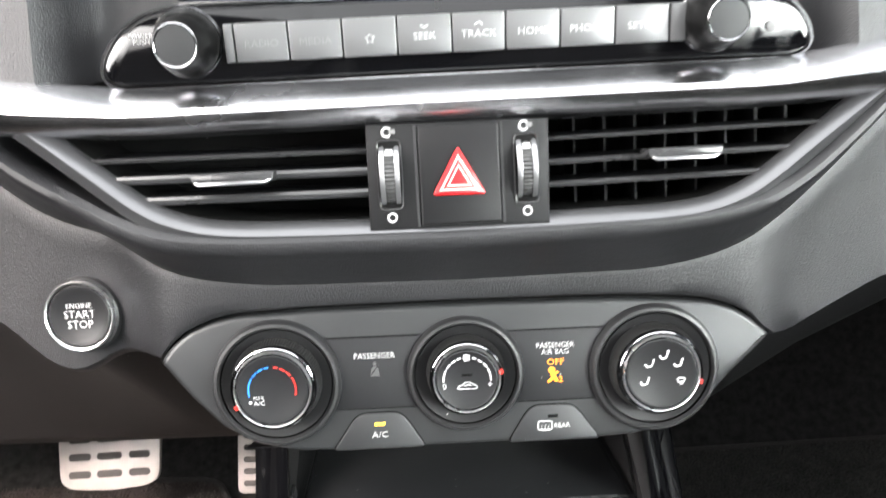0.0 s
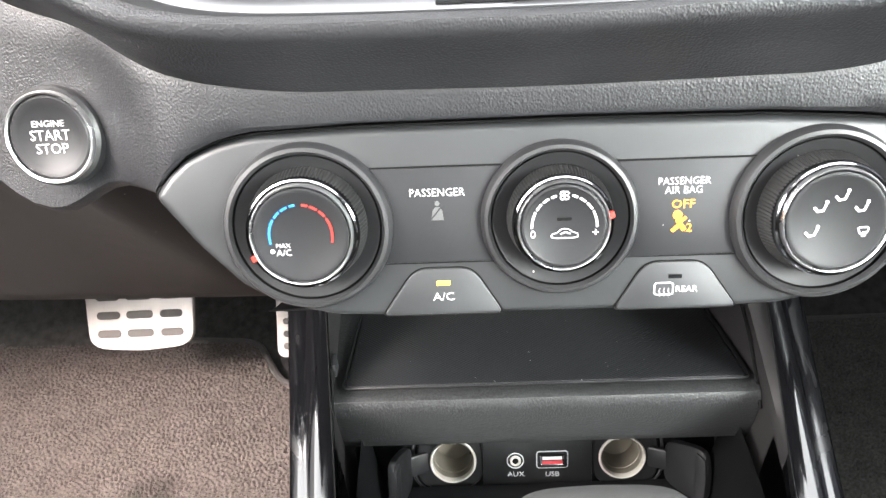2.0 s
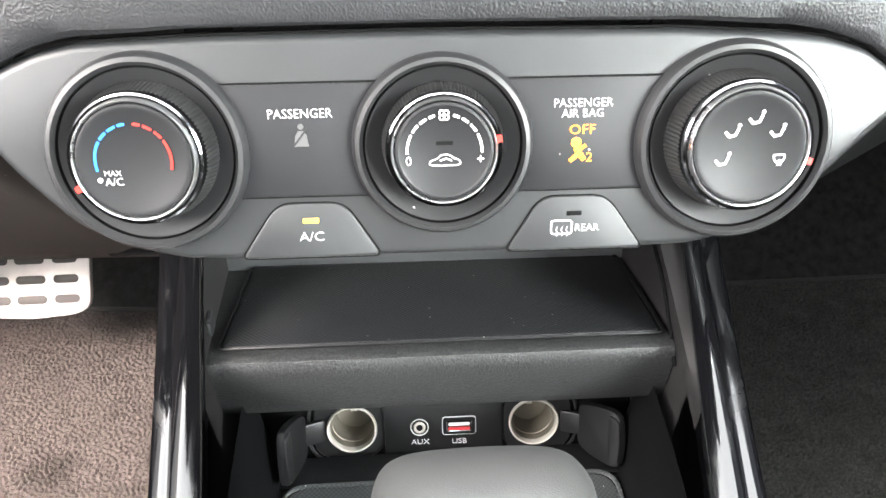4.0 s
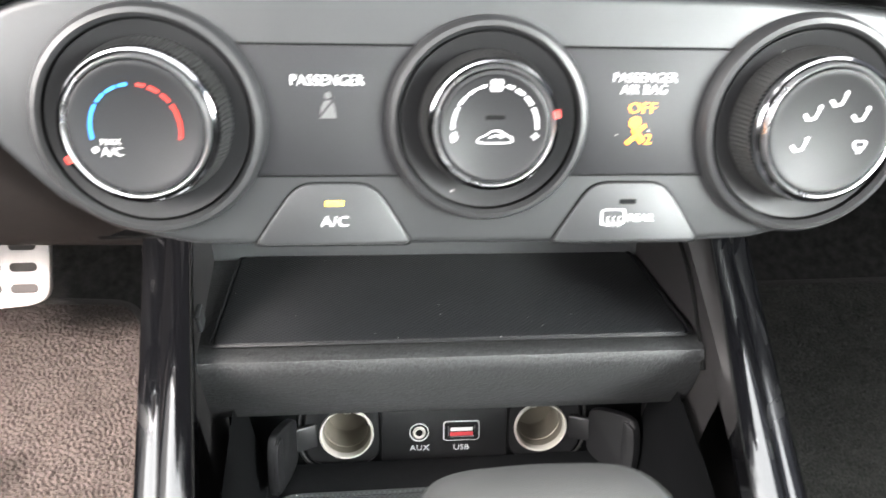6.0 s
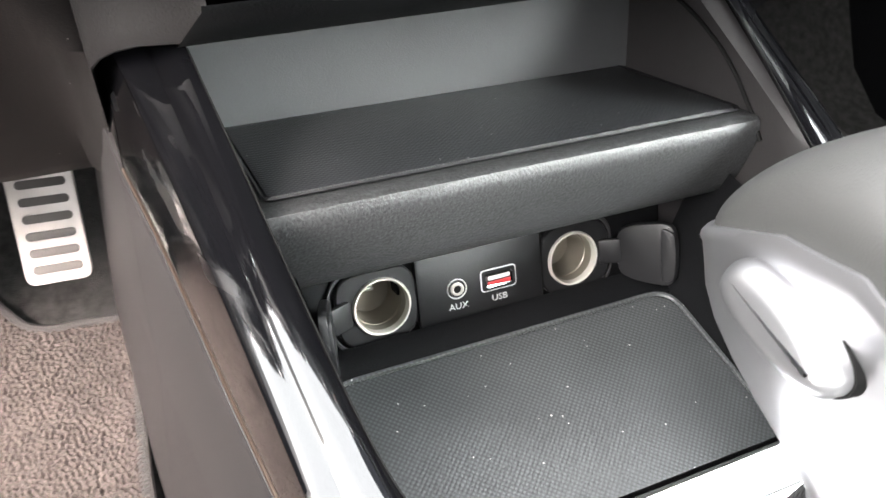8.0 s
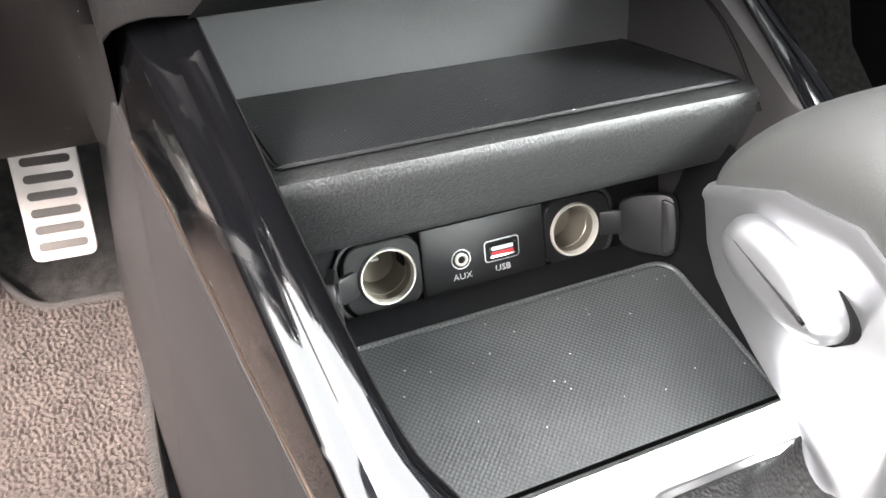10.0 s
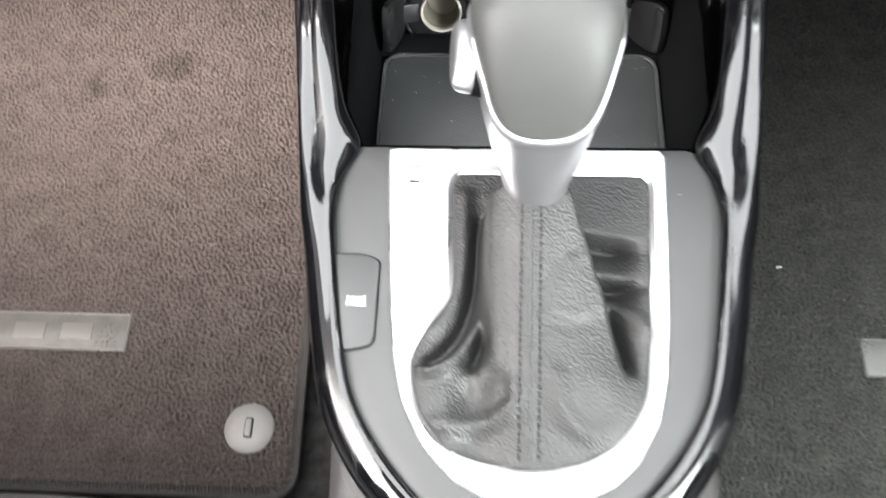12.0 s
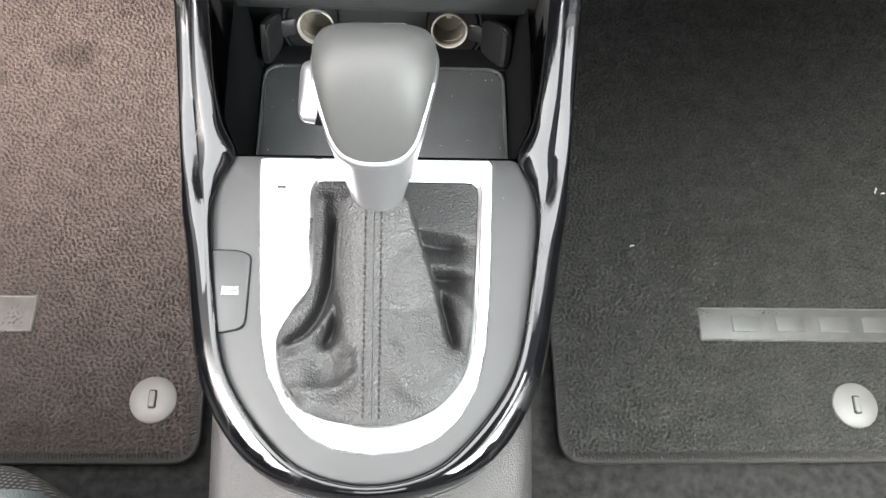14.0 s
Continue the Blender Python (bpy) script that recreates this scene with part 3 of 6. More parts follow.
        part(name, loft(rows, False), M_KNEE if sx < 0 else M_SOFT, d, "plain hard plastic lower panel")
    return d


dash_skin()


def strip_and_radio():
    s = thing("dash_strip", "bright satin silver strip across the dashboard above the vents", "trim strip", VENT)
    rings = []
    for x in np.linspace(-0.42, 0.42, 60):
        k = max(0.0, abs(x) - 0.13)
        lift = 0.05 * k + 0.9 * max(0, abs(x) - 0.17) ** 2 * 2
        wide = 1 + 3.0 * k
        back = -0.10 * max(0.0, abs(x) - 0.12)
        pr = [(0.0375, -0.012), (0.0380, 0.0015), (0.0400, 0.0060), (0.0430, 0.0100), (0.0462, 0.0122), (0.0485, 0.0115), (0.0575, 0.0015), (0.0585, -0.003), (0.0585, -0.012)]
        rings.append([(x, 0.0375 + (u - 0.0375) * wide + lift, n + back) for u, n in pr])
    part("rolled_edge", loft([r[:6] for r in rings], False), M_STRIP, s, "rolled lower edge")
    part("top_face", loft([r[5:] + r[:1] for r in rings], False), M_STRIP, s, "bright upper face")

    r = thing("radio_panel", "gloss black radio control panel with a row of satin keys", "radio", VENT @ Matrix.Translation((0, 0.0745, 0)) @ Matrix.Rotation(radians(10), 4, "X") @ Matrix.Translation((0, -0.0745, 0)))
    lo = [(-0.136, 0.0593), (-0.1435, 0.0625), (-0.1425, 0.0700), (-0.1360, 0.0790), (-0.1250, 0.0860), (-0.110, 0.0893)]
    pill = lo + [(0.007 - x, y) for x, y in lo[::-1]]
    pill = rounded(pill, 0.004, 4)
    part("panel", prism(pill, -0.012, 0.0025, 0.002), M_GLOSS, r)
    part("edge_trim", tube([(x, y, 0.0012) for x, y in shrink(pill, -0.0012)], 0.0010, 6, True), M_DARKCHROME, r, "thin bright rim")
    part("screen_surround", prism(rrect(-0.112, 0.119, 0.0915, 0.15, 0.004, 4), -0.016, -0.002, 0.001), M_GLOSS, r, "gloss black screen surround")
    names = ["", "RADIO", "MEDIA", "", "SEEK", "TRACK", "HOME", "PHONE", "SETUP", ""]
    edges = [-0.0925, -0.0882, -0.0665, -0.0447, -0.0225, -0.0002, 0.0217, 0.0441, 0.0667, 0.0893, 0.0965]
    for i, w in enumerate(names):
        x0, x1 = edges[i] + 0.0003, edges[i + 1] - 0.0003
        k = part("key", prism(rrect(x0, x1, 0.0672, 0.0825, 0.0006, 2), 0.0, 0.0062, 0.0007), M_KEY, r, "satin charcoal key")
        xm = (x0 + x1) / 2
        if w:
            words("print", w, 0.0029, M_FAINT if i in (1, 2) else M_WHITE, k, xm, 0.0742, 0.0062, 0.02, 1.12)
        if w in ("SEEK", "TRACK"):
            v = 1 if w == "TRACK" else -1
            part("arrow", tube([(xm - 0.0016, 0.0782 - 0.0004 * v, 0.0063), (xm, 0.0782 + 0.0006 * v, 0.0063), (xm + 0.0016, 0.0782 - 0.0004 * v, 0.0063)], 0.00025, 4), M_WHITE, k)
        if i == 3:
            st = [((0.0021 if j % 2 == 0 else 0.0010) * math.sin(j * math.pi / 5) + xm, (0.0021 if j % 2 == 0 else 0.0010) * math.cos(j * math.pi / 5) + 0.0742, 0.0063) for j in range(10)]
            part("star", tube(st, 0.0002, 4, True), M_WHITE, k)
    words("print", "POWER\nPUSH", 0.0019, M_WHITE, r, -0.1262, 0.0780, 0.0026, 0.02, 1.1)
    words("print", "FILE", 0.0020, M_WHITE, r, 0.1305, 0.0795, 0.0026, 0.02, 1.1)
    part("tiny_button", lathe([(0.0022, 0.0015), (0.0022, 0.0032), (0.0016, 0.0034), (0.0, 0.0034)], 20), M_FAINT, r, "tiny pale reset button", Matrix.Translation((0.133, 0.0715, 0.0)))
    for x in (-0.1076, 0.1080):
        kn = part("volume_knob", lathe([(0.0146, 0.002), (0.0146, 0.0052), (0.0130, 0.0068), (0.0120, 0.0120), (0.0101, 0.0195), (0.0094, 0.0208), (0.0, 0.0208)], 96, 0.00025), M_KNOB, r, "black knurled rotary knob", Matrix.Translation((x, 0.0758, 0)) @ Matrix.Diagonal((0.93, 0.93, 1, 1)))
        part("knob_rim", lathe([(0.0154, 0.0), (0.0154, 0.0032), (0.0148, 0.0042), (0.0140, 0.0035), (0.0136, 0.0)], 64), M_DARKCHROME, kn, "thin dark chrome collar")
        part("knob_band", lathe([(0.0093, 0.0204), (0.0093, 0.0211), (0.0089, 0.0215), (0.0085, 0.0213), (0.0084, 0.0206)], 64), M_DARKCHROME, kn, "thin bright band")
        part("knob_cap", lathe([(0.0085, 0.0205), (0.0082, 0.0212), (0.0, 0.0215)], 48), M_PANEL, kn, "smooth charcoal cap")


strip_and_radio()


def vents():
    v = thing("centre_air_vent", "black centre air vent with horizontal slats and a satin surround", "air vent", VENT)
    contour = [(-0.196, 0.052), (-0.182, 0.043), (-0.155, 0.0215), (-0.138, 0.008), (-0.122, -0.0005), (-0.10, -0.0055), (-0.06, -0.0075), (0.0, -0.0085), (0.06, -0.0085), (0.098, -0.0072), (0.120, -0.002), (0.137, 0.0075), (0.155, 0.0205), (0.184, 0.041), (0.198, 0.051)]
    path = smooth_path(contour, 6)
    rings, floor = [], []
    for i, (x, y) in enumerate(path):
        a, b = path[max(0, i - 1)], path[min(len(path) - 1, i + 1)]
        d = Vector((b[0] - a[0], b[1] - a[1])).normalized()
        nx, ny = d.y, -d.x  # outwards, below the vent
        back = -0.10 * max(0.0, abs(x) - 0.13)
        prof = [(-0.0072, -0.0040), (-0.0070, -0.0012), (-0.0064, 0.0002), (-0.0046, 0.0022), (-0.0022, 0.0042), (-0.0015, 0.0045), (-0.0008, 0.0042), (0.0012, 0.0024), (0.0036, 0.0010), (0.0042, -0.004), (0.0045, -0.012)]
        rings.append([(x + nx * o, y + ny * o, n + back) for o, n in prof])
        floor.append([(x - nx * 0.0076, y - ny * 0.0076, n + back) for n in (-0.0036, -0.020, -0.060)])
    part("surround", loft(rings, True, True), M_VENTTRIM, v, "satin grey curved lower surround", smooth=24)
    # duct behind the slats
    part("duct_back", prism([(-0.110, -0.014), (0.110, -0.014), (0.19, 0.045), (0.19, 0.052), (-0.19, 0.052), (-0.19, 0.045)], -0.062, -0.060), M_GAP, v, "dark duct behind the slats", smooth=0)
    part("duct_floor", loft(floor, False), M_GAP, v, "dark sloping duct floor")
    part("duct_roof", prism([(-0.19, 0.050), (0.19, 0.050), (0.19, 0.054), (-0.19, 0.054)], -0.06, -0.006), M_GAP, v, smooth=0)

    for side in (-1, 1):
        rows = ((0.0282, 0.0011, 0.158), (0.0197, 0.0019, 0.149), (0.0106, 0.0019, 0.136)) if side < 0 else ((0.0293, 0.0010, 0.158), (0.0193, 0.0013, 0.149), (0.0098, 0.0013, 0.136))
        for u, thick, x_out in rows:
            body, lip = [], []
            for x in np.linspace(0.0375, x_out, 8):
                b = -0.0015 - 0.10 * max(0, x - 0.12)
                rise = 0.010 * (x - 0.038)
                body.append([(side * x, u + rise + du, n + b) for du, n in ((-thick * 0.7, -0.0004), (thick * 0.7, -0.0004), (thick * 0.5 + 0.0022, -0.019), (-thick * 0.5 + 0.0022, -0.019))])
                lip.append([(side * x, u + rise + du, n + b) for du, n in ((-thick, -0.0006), (-thick * 0.8, 0.0004), (thick * 0.2, 0.0010), (thick * 0.8, 0.0004), (thick, -0.0006))])
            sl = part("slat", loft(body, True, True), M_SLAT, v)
            part("slat_edge", loft(lip, True, True), M_SLATEDGE, sl, "front edge, paler for its highlight")
        # upright fins behind the slats
        for k in range(8 if side > 0 else 0):
            x = 0.0539 + 0.0138 * k
            low = float(np.interp(x, [0.10, 0.118, 0.134, 0.151, 0.177], [-0.004, 0.0005, 0.008, 0.0215, 0.043])) + 0.004
            part("fin", prism([(side * x - 0.0005, low), (side * x + 0.0005, low), (side * x + 0.0005, 0.043), (side * x - 0.0005, 0.043)], -0.046, -0.0215), M_SLAT, v, smooth=0)
        # finger tab
        x0, x1, u = (-0.1105, -0.0772, 0.0200) if side < 0 else (0.0800, 0.1105, 0.0207)
        tab = part("tab", prism(rounded([(x0, u - 0.0022), (x1, u - 0.0022), (x1 + 0.001, u + 0.0022), (x0 - 0.001, u + 0.0022)], 0.0015), -0.006, 0.0065, 0.001), M_SLATEDGE, v, "finger tab for aiming the vent")
        part("bright_edge", tube([(x0 + 0.001, u - 0.0012, 0.0055), (x0 + 0.003, u - 0.0022, 0.0070), (x1 - 0.003, u - 0.0022, 0.0070), (x1 - 0.001, u - 0.0012, 0.0055)], 0.0008, 6), M_NECK, tab, "thin chrome edge")

    h = thing("hazard_switch_panel", "black switch block with red hazard triangle and vent wheels", "switch panel", VENT)
    part("block", prism([(-0.0385, -0.0052), (0.0375, -0.0060), (0.0382, 0.0380), (-0.0380, 0.0388)], -0.030, 0.0045, 0.0008), M_SOFT, h)
    for x in (-0.0178, 0.0182):
        part("groove", prism([(x - 0.0006, -0.0045), (x + 0.0006, -0.0045), (x + 0.0006, 0.0378), (x - 0.0006, 0.0378)], 0.0046, 0.0050), M_RINGP, h, smooth=0)
    part("centre_button", prism(rrect(-0.0165, 0.0170, -0.0040, 0.0372, 0.0012, 3), 0.0044, 0.0062, 0.0006), M_SOFT, h, "wide black push button")
    tri = [(-0.0118, 0.0082), (0.0112, 0.0078), (-0.0003, 0.0285)]
    part("hazard_triangle", prism(rounded(tri, 0.002), 0.0060, 0.0078, 0.0008), M_HAZ, h, "translucent red warning triangle")
    cx, cy = -0.0003, 0.0148
    for k, r in ((0.66, 0.0009), (0.40, 0.0007)):
        pts = [(cx + (x - cx) * k, cy + (y - cy) * k, 0.0078) for x, y in tri]
        part("triangle_line", tube(pts, r, 4, True, 0.3), M_HAZW, h, "pale triangle outline")
    for x in (-0.0288, 0.0282):
        part("wheel_slot", prism(rrect(x - 0.0048, x + 0.0048, 0.0032, 0.0318, 0.002, 4), 0.0042, 0.0050, 0.0004), M_GAP, h)
        part("slot_rim", tube([(a, b, 0.0050) for a, b in rrect(x - 0.0048, x + 0.0048, 0.0032, 0.0318, 0.002, 4)], 0.0005, 5, True), M_RINGP, h)
        w = part("thumb_wheel", lathe([(0.0, -0.0022), (0.0138, -0.0022), (0.0141, -0.0008), (0.0141, 0.0008), (0.0138, 0.0022), (0.0, 0.0022)], 100, 0.0004), M_WHEEL, h, "ribbed thumb wheel", Matrix.Translation((x, 0.0175, -0.0030)) @ Matrix.Rotation(radians(90), 4, "Y"))
        for s in (-1, 1):
            part("wheel_rim", lathe([(0.0143, -0.0010), (0.0145, 0.0), (0.0143, 0.0010), (0.0120, 0.0010), (0.0120, -0.0010)], 72), M_NECK, w, "chrome edge", Matrix.Translation((0, 0, s * 0.0031)))
        part("wheel_mark", block(-0.0016, 0.0016, -0.0014, 0.0014, 0, 0.0003, 0.0003), M_WHITE, h, "pale marker", Matrix.Translation((x, 0.0268, 0.0076)) @ Matrix.Rotation(radians(-40), 4, "X"))
        part("open_mark", arc_band(0.0014, 0.0021, 0, 360, 0, 20), M_WHITE, h, "white ring mark", Matrix.Translation((x, -0.0002, 0.0047)), 0)
        part("shut_mark", arc_band(0.0014, 0.0023, 40, 320, 0, 16), M_WHITE, h, "white vent mark", Matrix.Translation((x - 0.0005, 0.0353, 0.0047)), 0)
        part("shut_bar", block(0.0004, 0.0030, -0.0008, 0.0012, 0, 0.0002, 0.0003), M_FAINT, h, "grey bar mark", Matrix.Translation((x, 0.0353, 0.0047)))


vents()


# ---------------------------------------------------------------- start button
def start_button():
    m = face(0.3542, 0.4957) @ Matrix.Translation((-0.1854, 0, 0.0)) @ Matrix.Rotation(radians(-4), 4, "Y") @ Matrix.Scale(1.09, 4)
    b = thing("start_button", "round black engine start button with a bright ring", "button", m)
    part("collar", lathe([(0.0176, -0.006), (0.0172, 0.0006), (0.0160, 0.0018), (0.0150, 0.0010)], 64), M_RINGP, b)
    part("bright_ring", lathe([(0.0160, 0.0008), (0.0159, 0.0028), (0.0154, 0.0035), (0.0147, 0.0030), (0.0146, 0.0)], 64), M_SATIN, b, "satin silver ring")
    cap = part("cap", lathe([(0.0144, 0.0), (0.0143, 0.0022), (0.0136, 0.0028), (0.0112, 0.0024), (0.0106, 0.0020), (0.0, 0.0022)], 64), M_FACE, b, "black dished cap")
    words("print", "ENGINE", 0.0022, M_WHITE, cap, 0, 0.0046, 0.0023, 0.0, 1.1)
    words("print", "START", 0.0036, M_WHITE, cap, 0, 0.0006, 0.0023, 0.0, 1.0)
    words("print", "STOP", 0.0036, M_WHITE, cap, 0, -0.0040, 0.0023, 0.0, 1.0)


start_button()


# ---------------------------------------------------------------- climate panel
def seat_figure(bm, x, y, s, z):
    """Small seated-passenger pictogram from bars."""
    lathe([(0.38 * s, 0.0), (0.38 * s, 0.0001), (0.0, 0.0001)], 10, 0.0, bm)
    bmesh.ops.translate(bm, verts=bm.verts[:], vec=(x + 0.95 * s, y + 1.35 * s, z))
    for pts in ([(-1, -0.7), (0.3, -0.5), (0.9, 0.9)], [(-1.6, 0.2), (-0.9, -0.6)]):
        tube([(x + a * s, y + b * s, z) for a, b in pts], 0.28 * s, 4, False, 0.3, bm)
    return bm


def climate():
    c = thing("climate_panel", "charcoal climate control panel with three rotary dials", "climate control", CLIMATE)
    low = [(0.1272, -0.0268), (0.1132, -0.0418), (0.0995, -0.0500), (0.080, -0.0545), (0.064, -0.0552), (0.030, -0.0552), (0.0, -0.0552)]
    outline = [(x, y - 0.0032 * min(1.0, (0.146 - abs(x - 0.002)) / 0.05)) for x, y in PANEL_TOP] + low + [(-x - 0.001, y) for x, y in low[::-1][1:]]
    outline = rounded(outline[::-1], 0.003, 3)
    part("fascia", prism(outline, -0.010, 0.0035, 0.0028, soft=4), M_PANEL, c, "satin charcoal fascia")
    part("fascia_gap", prism([(x * 1.012, -0.0188 + (y + 0.0188) * 1.018) for x, y in outline], -0.010, -0.0012), M_GAP, c, "dark gap round the fascia")
    for s in (-1, 1):
        part("tile_gap", prism(rrect(*sorted((s * 0.0690, s * 0.0190)), -0.0352, 0.0002, 0.0008, 2), 0.003, 0.0038), M_GAP, c)
        part("display_tile", prism(rrect(*sorted((s * 0.0690, s * 0.0190)), -0.0347, -0.0004, 0.0006, 2), 0.003, 0.0042, 0.0003), M_TILE, c, "smoked display tile")
    z = 0.0043
    words("print", "PASSENGER", 0.0029, M_WHITE, c, -0.0424, -0.0093, z, 0.0, 0.93)
    sym = part("belt_symbol", lathe([(0.0009, 0), (0.0009, 0.0002), (0, 0.0002)], 12), M_UNLIT, c, "unlit seat belt symbol", Matrix.Translation((-0.0424, -0.0131, z)))
    part("belt_body", prism([(-0.0022, -0.0060), (0.0022, -0.0060), (0.0017, -0.0026), (0.0008, -0.0013), (-0.0008, -0.0013), (-0.0017, -0.0026)], 0, 0.0002), M_UNLIT, sym)
    part("belt_strap", tube([(-0.0022, -0.0056, 0.0003), (0.0020, -0.0004, 0.0003)], 0.00025, 4, False, 0.4), M_TILE, sym)
    words("print", "PASSENGER\nAIR BAG", 0.0027, M_WHITE, c, 0.0430, -0.0096, z, 0.0, 0.93)
    words("print", "OFF", 0.0031, M_AMBER, c, 0.0430, -0.0162, z, 0.0, 1.1, "lit amber letters")
    air = part("airbag_symbol", lathe([(0.0016, 0), (0.0016, 0.0002), (0, 0.0002)], 16), M_AMBER, c, "lit amber airbag symbol", Matrix.Translation((0.0412, -0.0200, z)))
    part("figure_back", tube([(0.0, -0.0016, 0.0001), (0.0012, -0.0034, 0.0001), (0.0026, -0.0054, 0.0001)], 0.0009, 5, False, 0.3), M_AMBER, air)
    part("figure_leg", tube([(0.0008, -0.0036, 0.0001), (-0.0018, -0.0058, 0.0001)], 0.0007, 5, False, 0.3), M_AMBER, air)
    part("figure_bag", tube([(0.0012, -0.0022, 0.0001), (0.0030, -0.0008, 0.0001)], 0.0006, 5, False, 0.3), M_AMBER, air)
    words("print", "2", 0.0030, M_AMBER, c, 0.0454, -0.0248, z, 0.0, 1.1)

    # lower push buttons
    for s, name in ((-1, "A/C"), (1, "REAR")):
        shape = [(s * 0.0645, -0.0551), (s * 0.0535, -0.0392), (s * 0.0495, -0.0366), (s * 0.0328, -0.0366), (s * 0.0288, -0.0392), (s * 0.0190, -0.0551)]
        part("button_gap", prism(rounded(shape, 0.003, 4), 0.003, 0.0039), M_GAP, c)
        inner = [(x, y) for x, y in shrink(ccw(shape), 0.00045)]
        b = part("push_button", prism(rounded(inner, 0.003, 4), 0.003, 0.0046, 0.0006), M_PANEL, c, "trapezoid push button")
        xm = s * 0.0413
        part("indicator", block(xm - 0.0024, xm + 0.0024, -0.0432, -0.0417, 0.0046, 0.0049, 0.0002), M_LED if s < 0 else M_DARK, b, "lit yellow indicator" if s < 0 else "unlit indicator")
        if s < 0:
            words("print", "A/C", 0.0031, M_WHITE, b, xm, -0.0478, 0.0047, 0.01, 1.1)
        else:
            words("print", "REAR", 0.0024, M_WHITE, b, xm + 0.0042, -0.0474, 0.0047, 0.02, 1.0)
            dg = bmesh.new()
            tube([(x, y, 0.0048) for x, y in rrect(xm - 0.0072, xm - 0.0006, -0.0492, -0.0448, 0.0009, 3)], 0.00026, 4, True, 0.4, dg)
            for k in range(3):
                x = xm - 0.0053 + 0.0016 * k
                tube([(x, -0.0500, 0.0048), (x + 0.0003, -0.0489, 0.0048), (x - 0.0003, -0.0479, 0.0048), (x + 0.0001, -0.0468, 0.0048)], 0.00013, 4, False, 0.4, dg)
            part("defrost_symbol", dg, M_WHITE, b, "white rear defrost symbol")

    # the three dials
    for i, (x, u, r) in enumerate(((-0.0882, -0.0200, 0.0301), (0.0002, -0.0196, 0.0276), (0.0898, -0.0208, 0.0308))):
        at = Matrix.Translation((x, u, 0.0))
        bez = part("dial_bezel", lathe([(r, -0.004), (r, 0.0045), (r * 0.985, 0.0066), (r * 0.955, 0.0080), (r * 0.91, 0.0083), (r * 0.875, 0.0070)], 96), M_RINGP, c, "rounded bezel ring", at)
        part("bezel_line", lathe([(r * 0.875, 0.0068), (r * 0.87, 0.0052), (r * 0.855, 0.0052), (r * 0.85, 0.0064)], 96), M_GAP, bez)
        part("dish", lathe([(r * 0.852, 0.0063), (r * 0.80, 0.0058), (r * 0.66, 0.0035), (r * 0.60, 0.0030), (0, 0.0030)], 96), M_DISH, bez, "black sloping dish")
        kr, q = (0.0212, 0.0186, 0.0216)[i], 0.925
        top = Matrix.Diagonal((q, q, 1, 1))
        at = Matrix.Translation((x, u + 0.0006, 0.0))
        d = part("dial", lathe([(kr * 1.0, 0.0030), (kr * 1.0, 0.0050), (kr * 0.992, 0.0056), (kr * q * 1.005, 0.0140), (kr * q * 0.96, 0.0148)], 200, 0.0004), M_KNURL, c, "knurled rotary dial", at)
        part("chrome_skirt", lathe([(kr * 1.0, 0.0128), (kr * 0.998, 0.0146), (kr * 0.975, 0.0162), (kr * 0.945, 0.0166), (kr * 0.93, 0.0156)], 96), M_SKIRT, d, "polished skirt", top)
        part("ring_gap", lathe([(kr * 0.935, 0.0150), (kr * 0.935, 0.0160), (kr * 0.895, 0.0160), (kr * 0.895, 0.0150)], 96), M_GAP, d, "", top)
        part("bright_ring", lathe([(kr * 0.905, 0.0155), (kr * 0.90, 0.0178), (kr * 0.878, 0.0184), (kr * 0.858, 0.0180), (kr * 0.848, 0.0168)], 96), M_SATIN, d, "bright silver ring", top)
        f = part("dial_face", lathe([(kr * 0.853, 0.0162), (kr * 0.848, 0.0172), (kr * 0.825, 0.0180), (kr * 0.78, 0.0182), (kr * 0.74, 0.0178), (0, 0.0180)], 96), M_FACE, d, "charcoal printed dial face", top)
        fz = 0.0182
        ang = (205, 12, -14)[i]
        a = radians(ang)
        part("pointer", prism(rrect(-0.0011, 0.0011, -0.0010, 0.0010, 0.0003, 2), -0.002, 0.0005), M_RED, d, "red pointer mark", Matrix.Translation((kr * q * 0.925 * math.cos(a), kr * q * 0.925 * math.sin(a), 0.0176)) @ Matrix.Rotation(a, 4, "Z"))
        if i == 0:
            for mat, s0, sign in ((M_BLUE, 96, 1), (M_RED, 84, -1)):
                for n0, n1 in ((0, 11), (15, 29), (33, 47), (51, 98)):
                    part("heat_mark", arc_band(0.0112, 0.0120, s0 + sign * n0, s0 + sign * n1, fz - 0.0002, 8), mat, f, "blue arc" if sign > 0 else "red arc", smooth=0)
            words("print", "MAX", 0.0017, M_WHITE, f, -0.0068, -0.0036, fz, 0.02, 1.05)
            words("print", "A/C", 0.0025, M_WHITE, f, -0.0066, -0.0063, fz, 0.02, 1.0)
            part("dot_mark", lathe([(0.0008, 0), (0.0008, 0.0002), (0, 0.0002)], 12), M_WHITE, f, m=Matrix.Translation((-0.0108, -0.0056, fz)))
        elif i == 1:
            for sign in (-1, 1):
                for n0, n1 in ((14, 24), (28, 40), (44, 58), (62, 92)):
                    part("fan_mark", arc_band(0.0113, 0.0121, 90 + sign * n0, 90 + sign * n1, fz - 0.0002, 6), M_WHITE, f, "white arc", smooth=0)
            words("print", "0", 0.0030, M_WHITE, f, -0.0113, -0.0028, fz, 0.02)
            words("print", "+", 0.0034, M_WHITE, f, 0.0112, -0.0026, fz, 0.03)
            fan = bmesh.new()
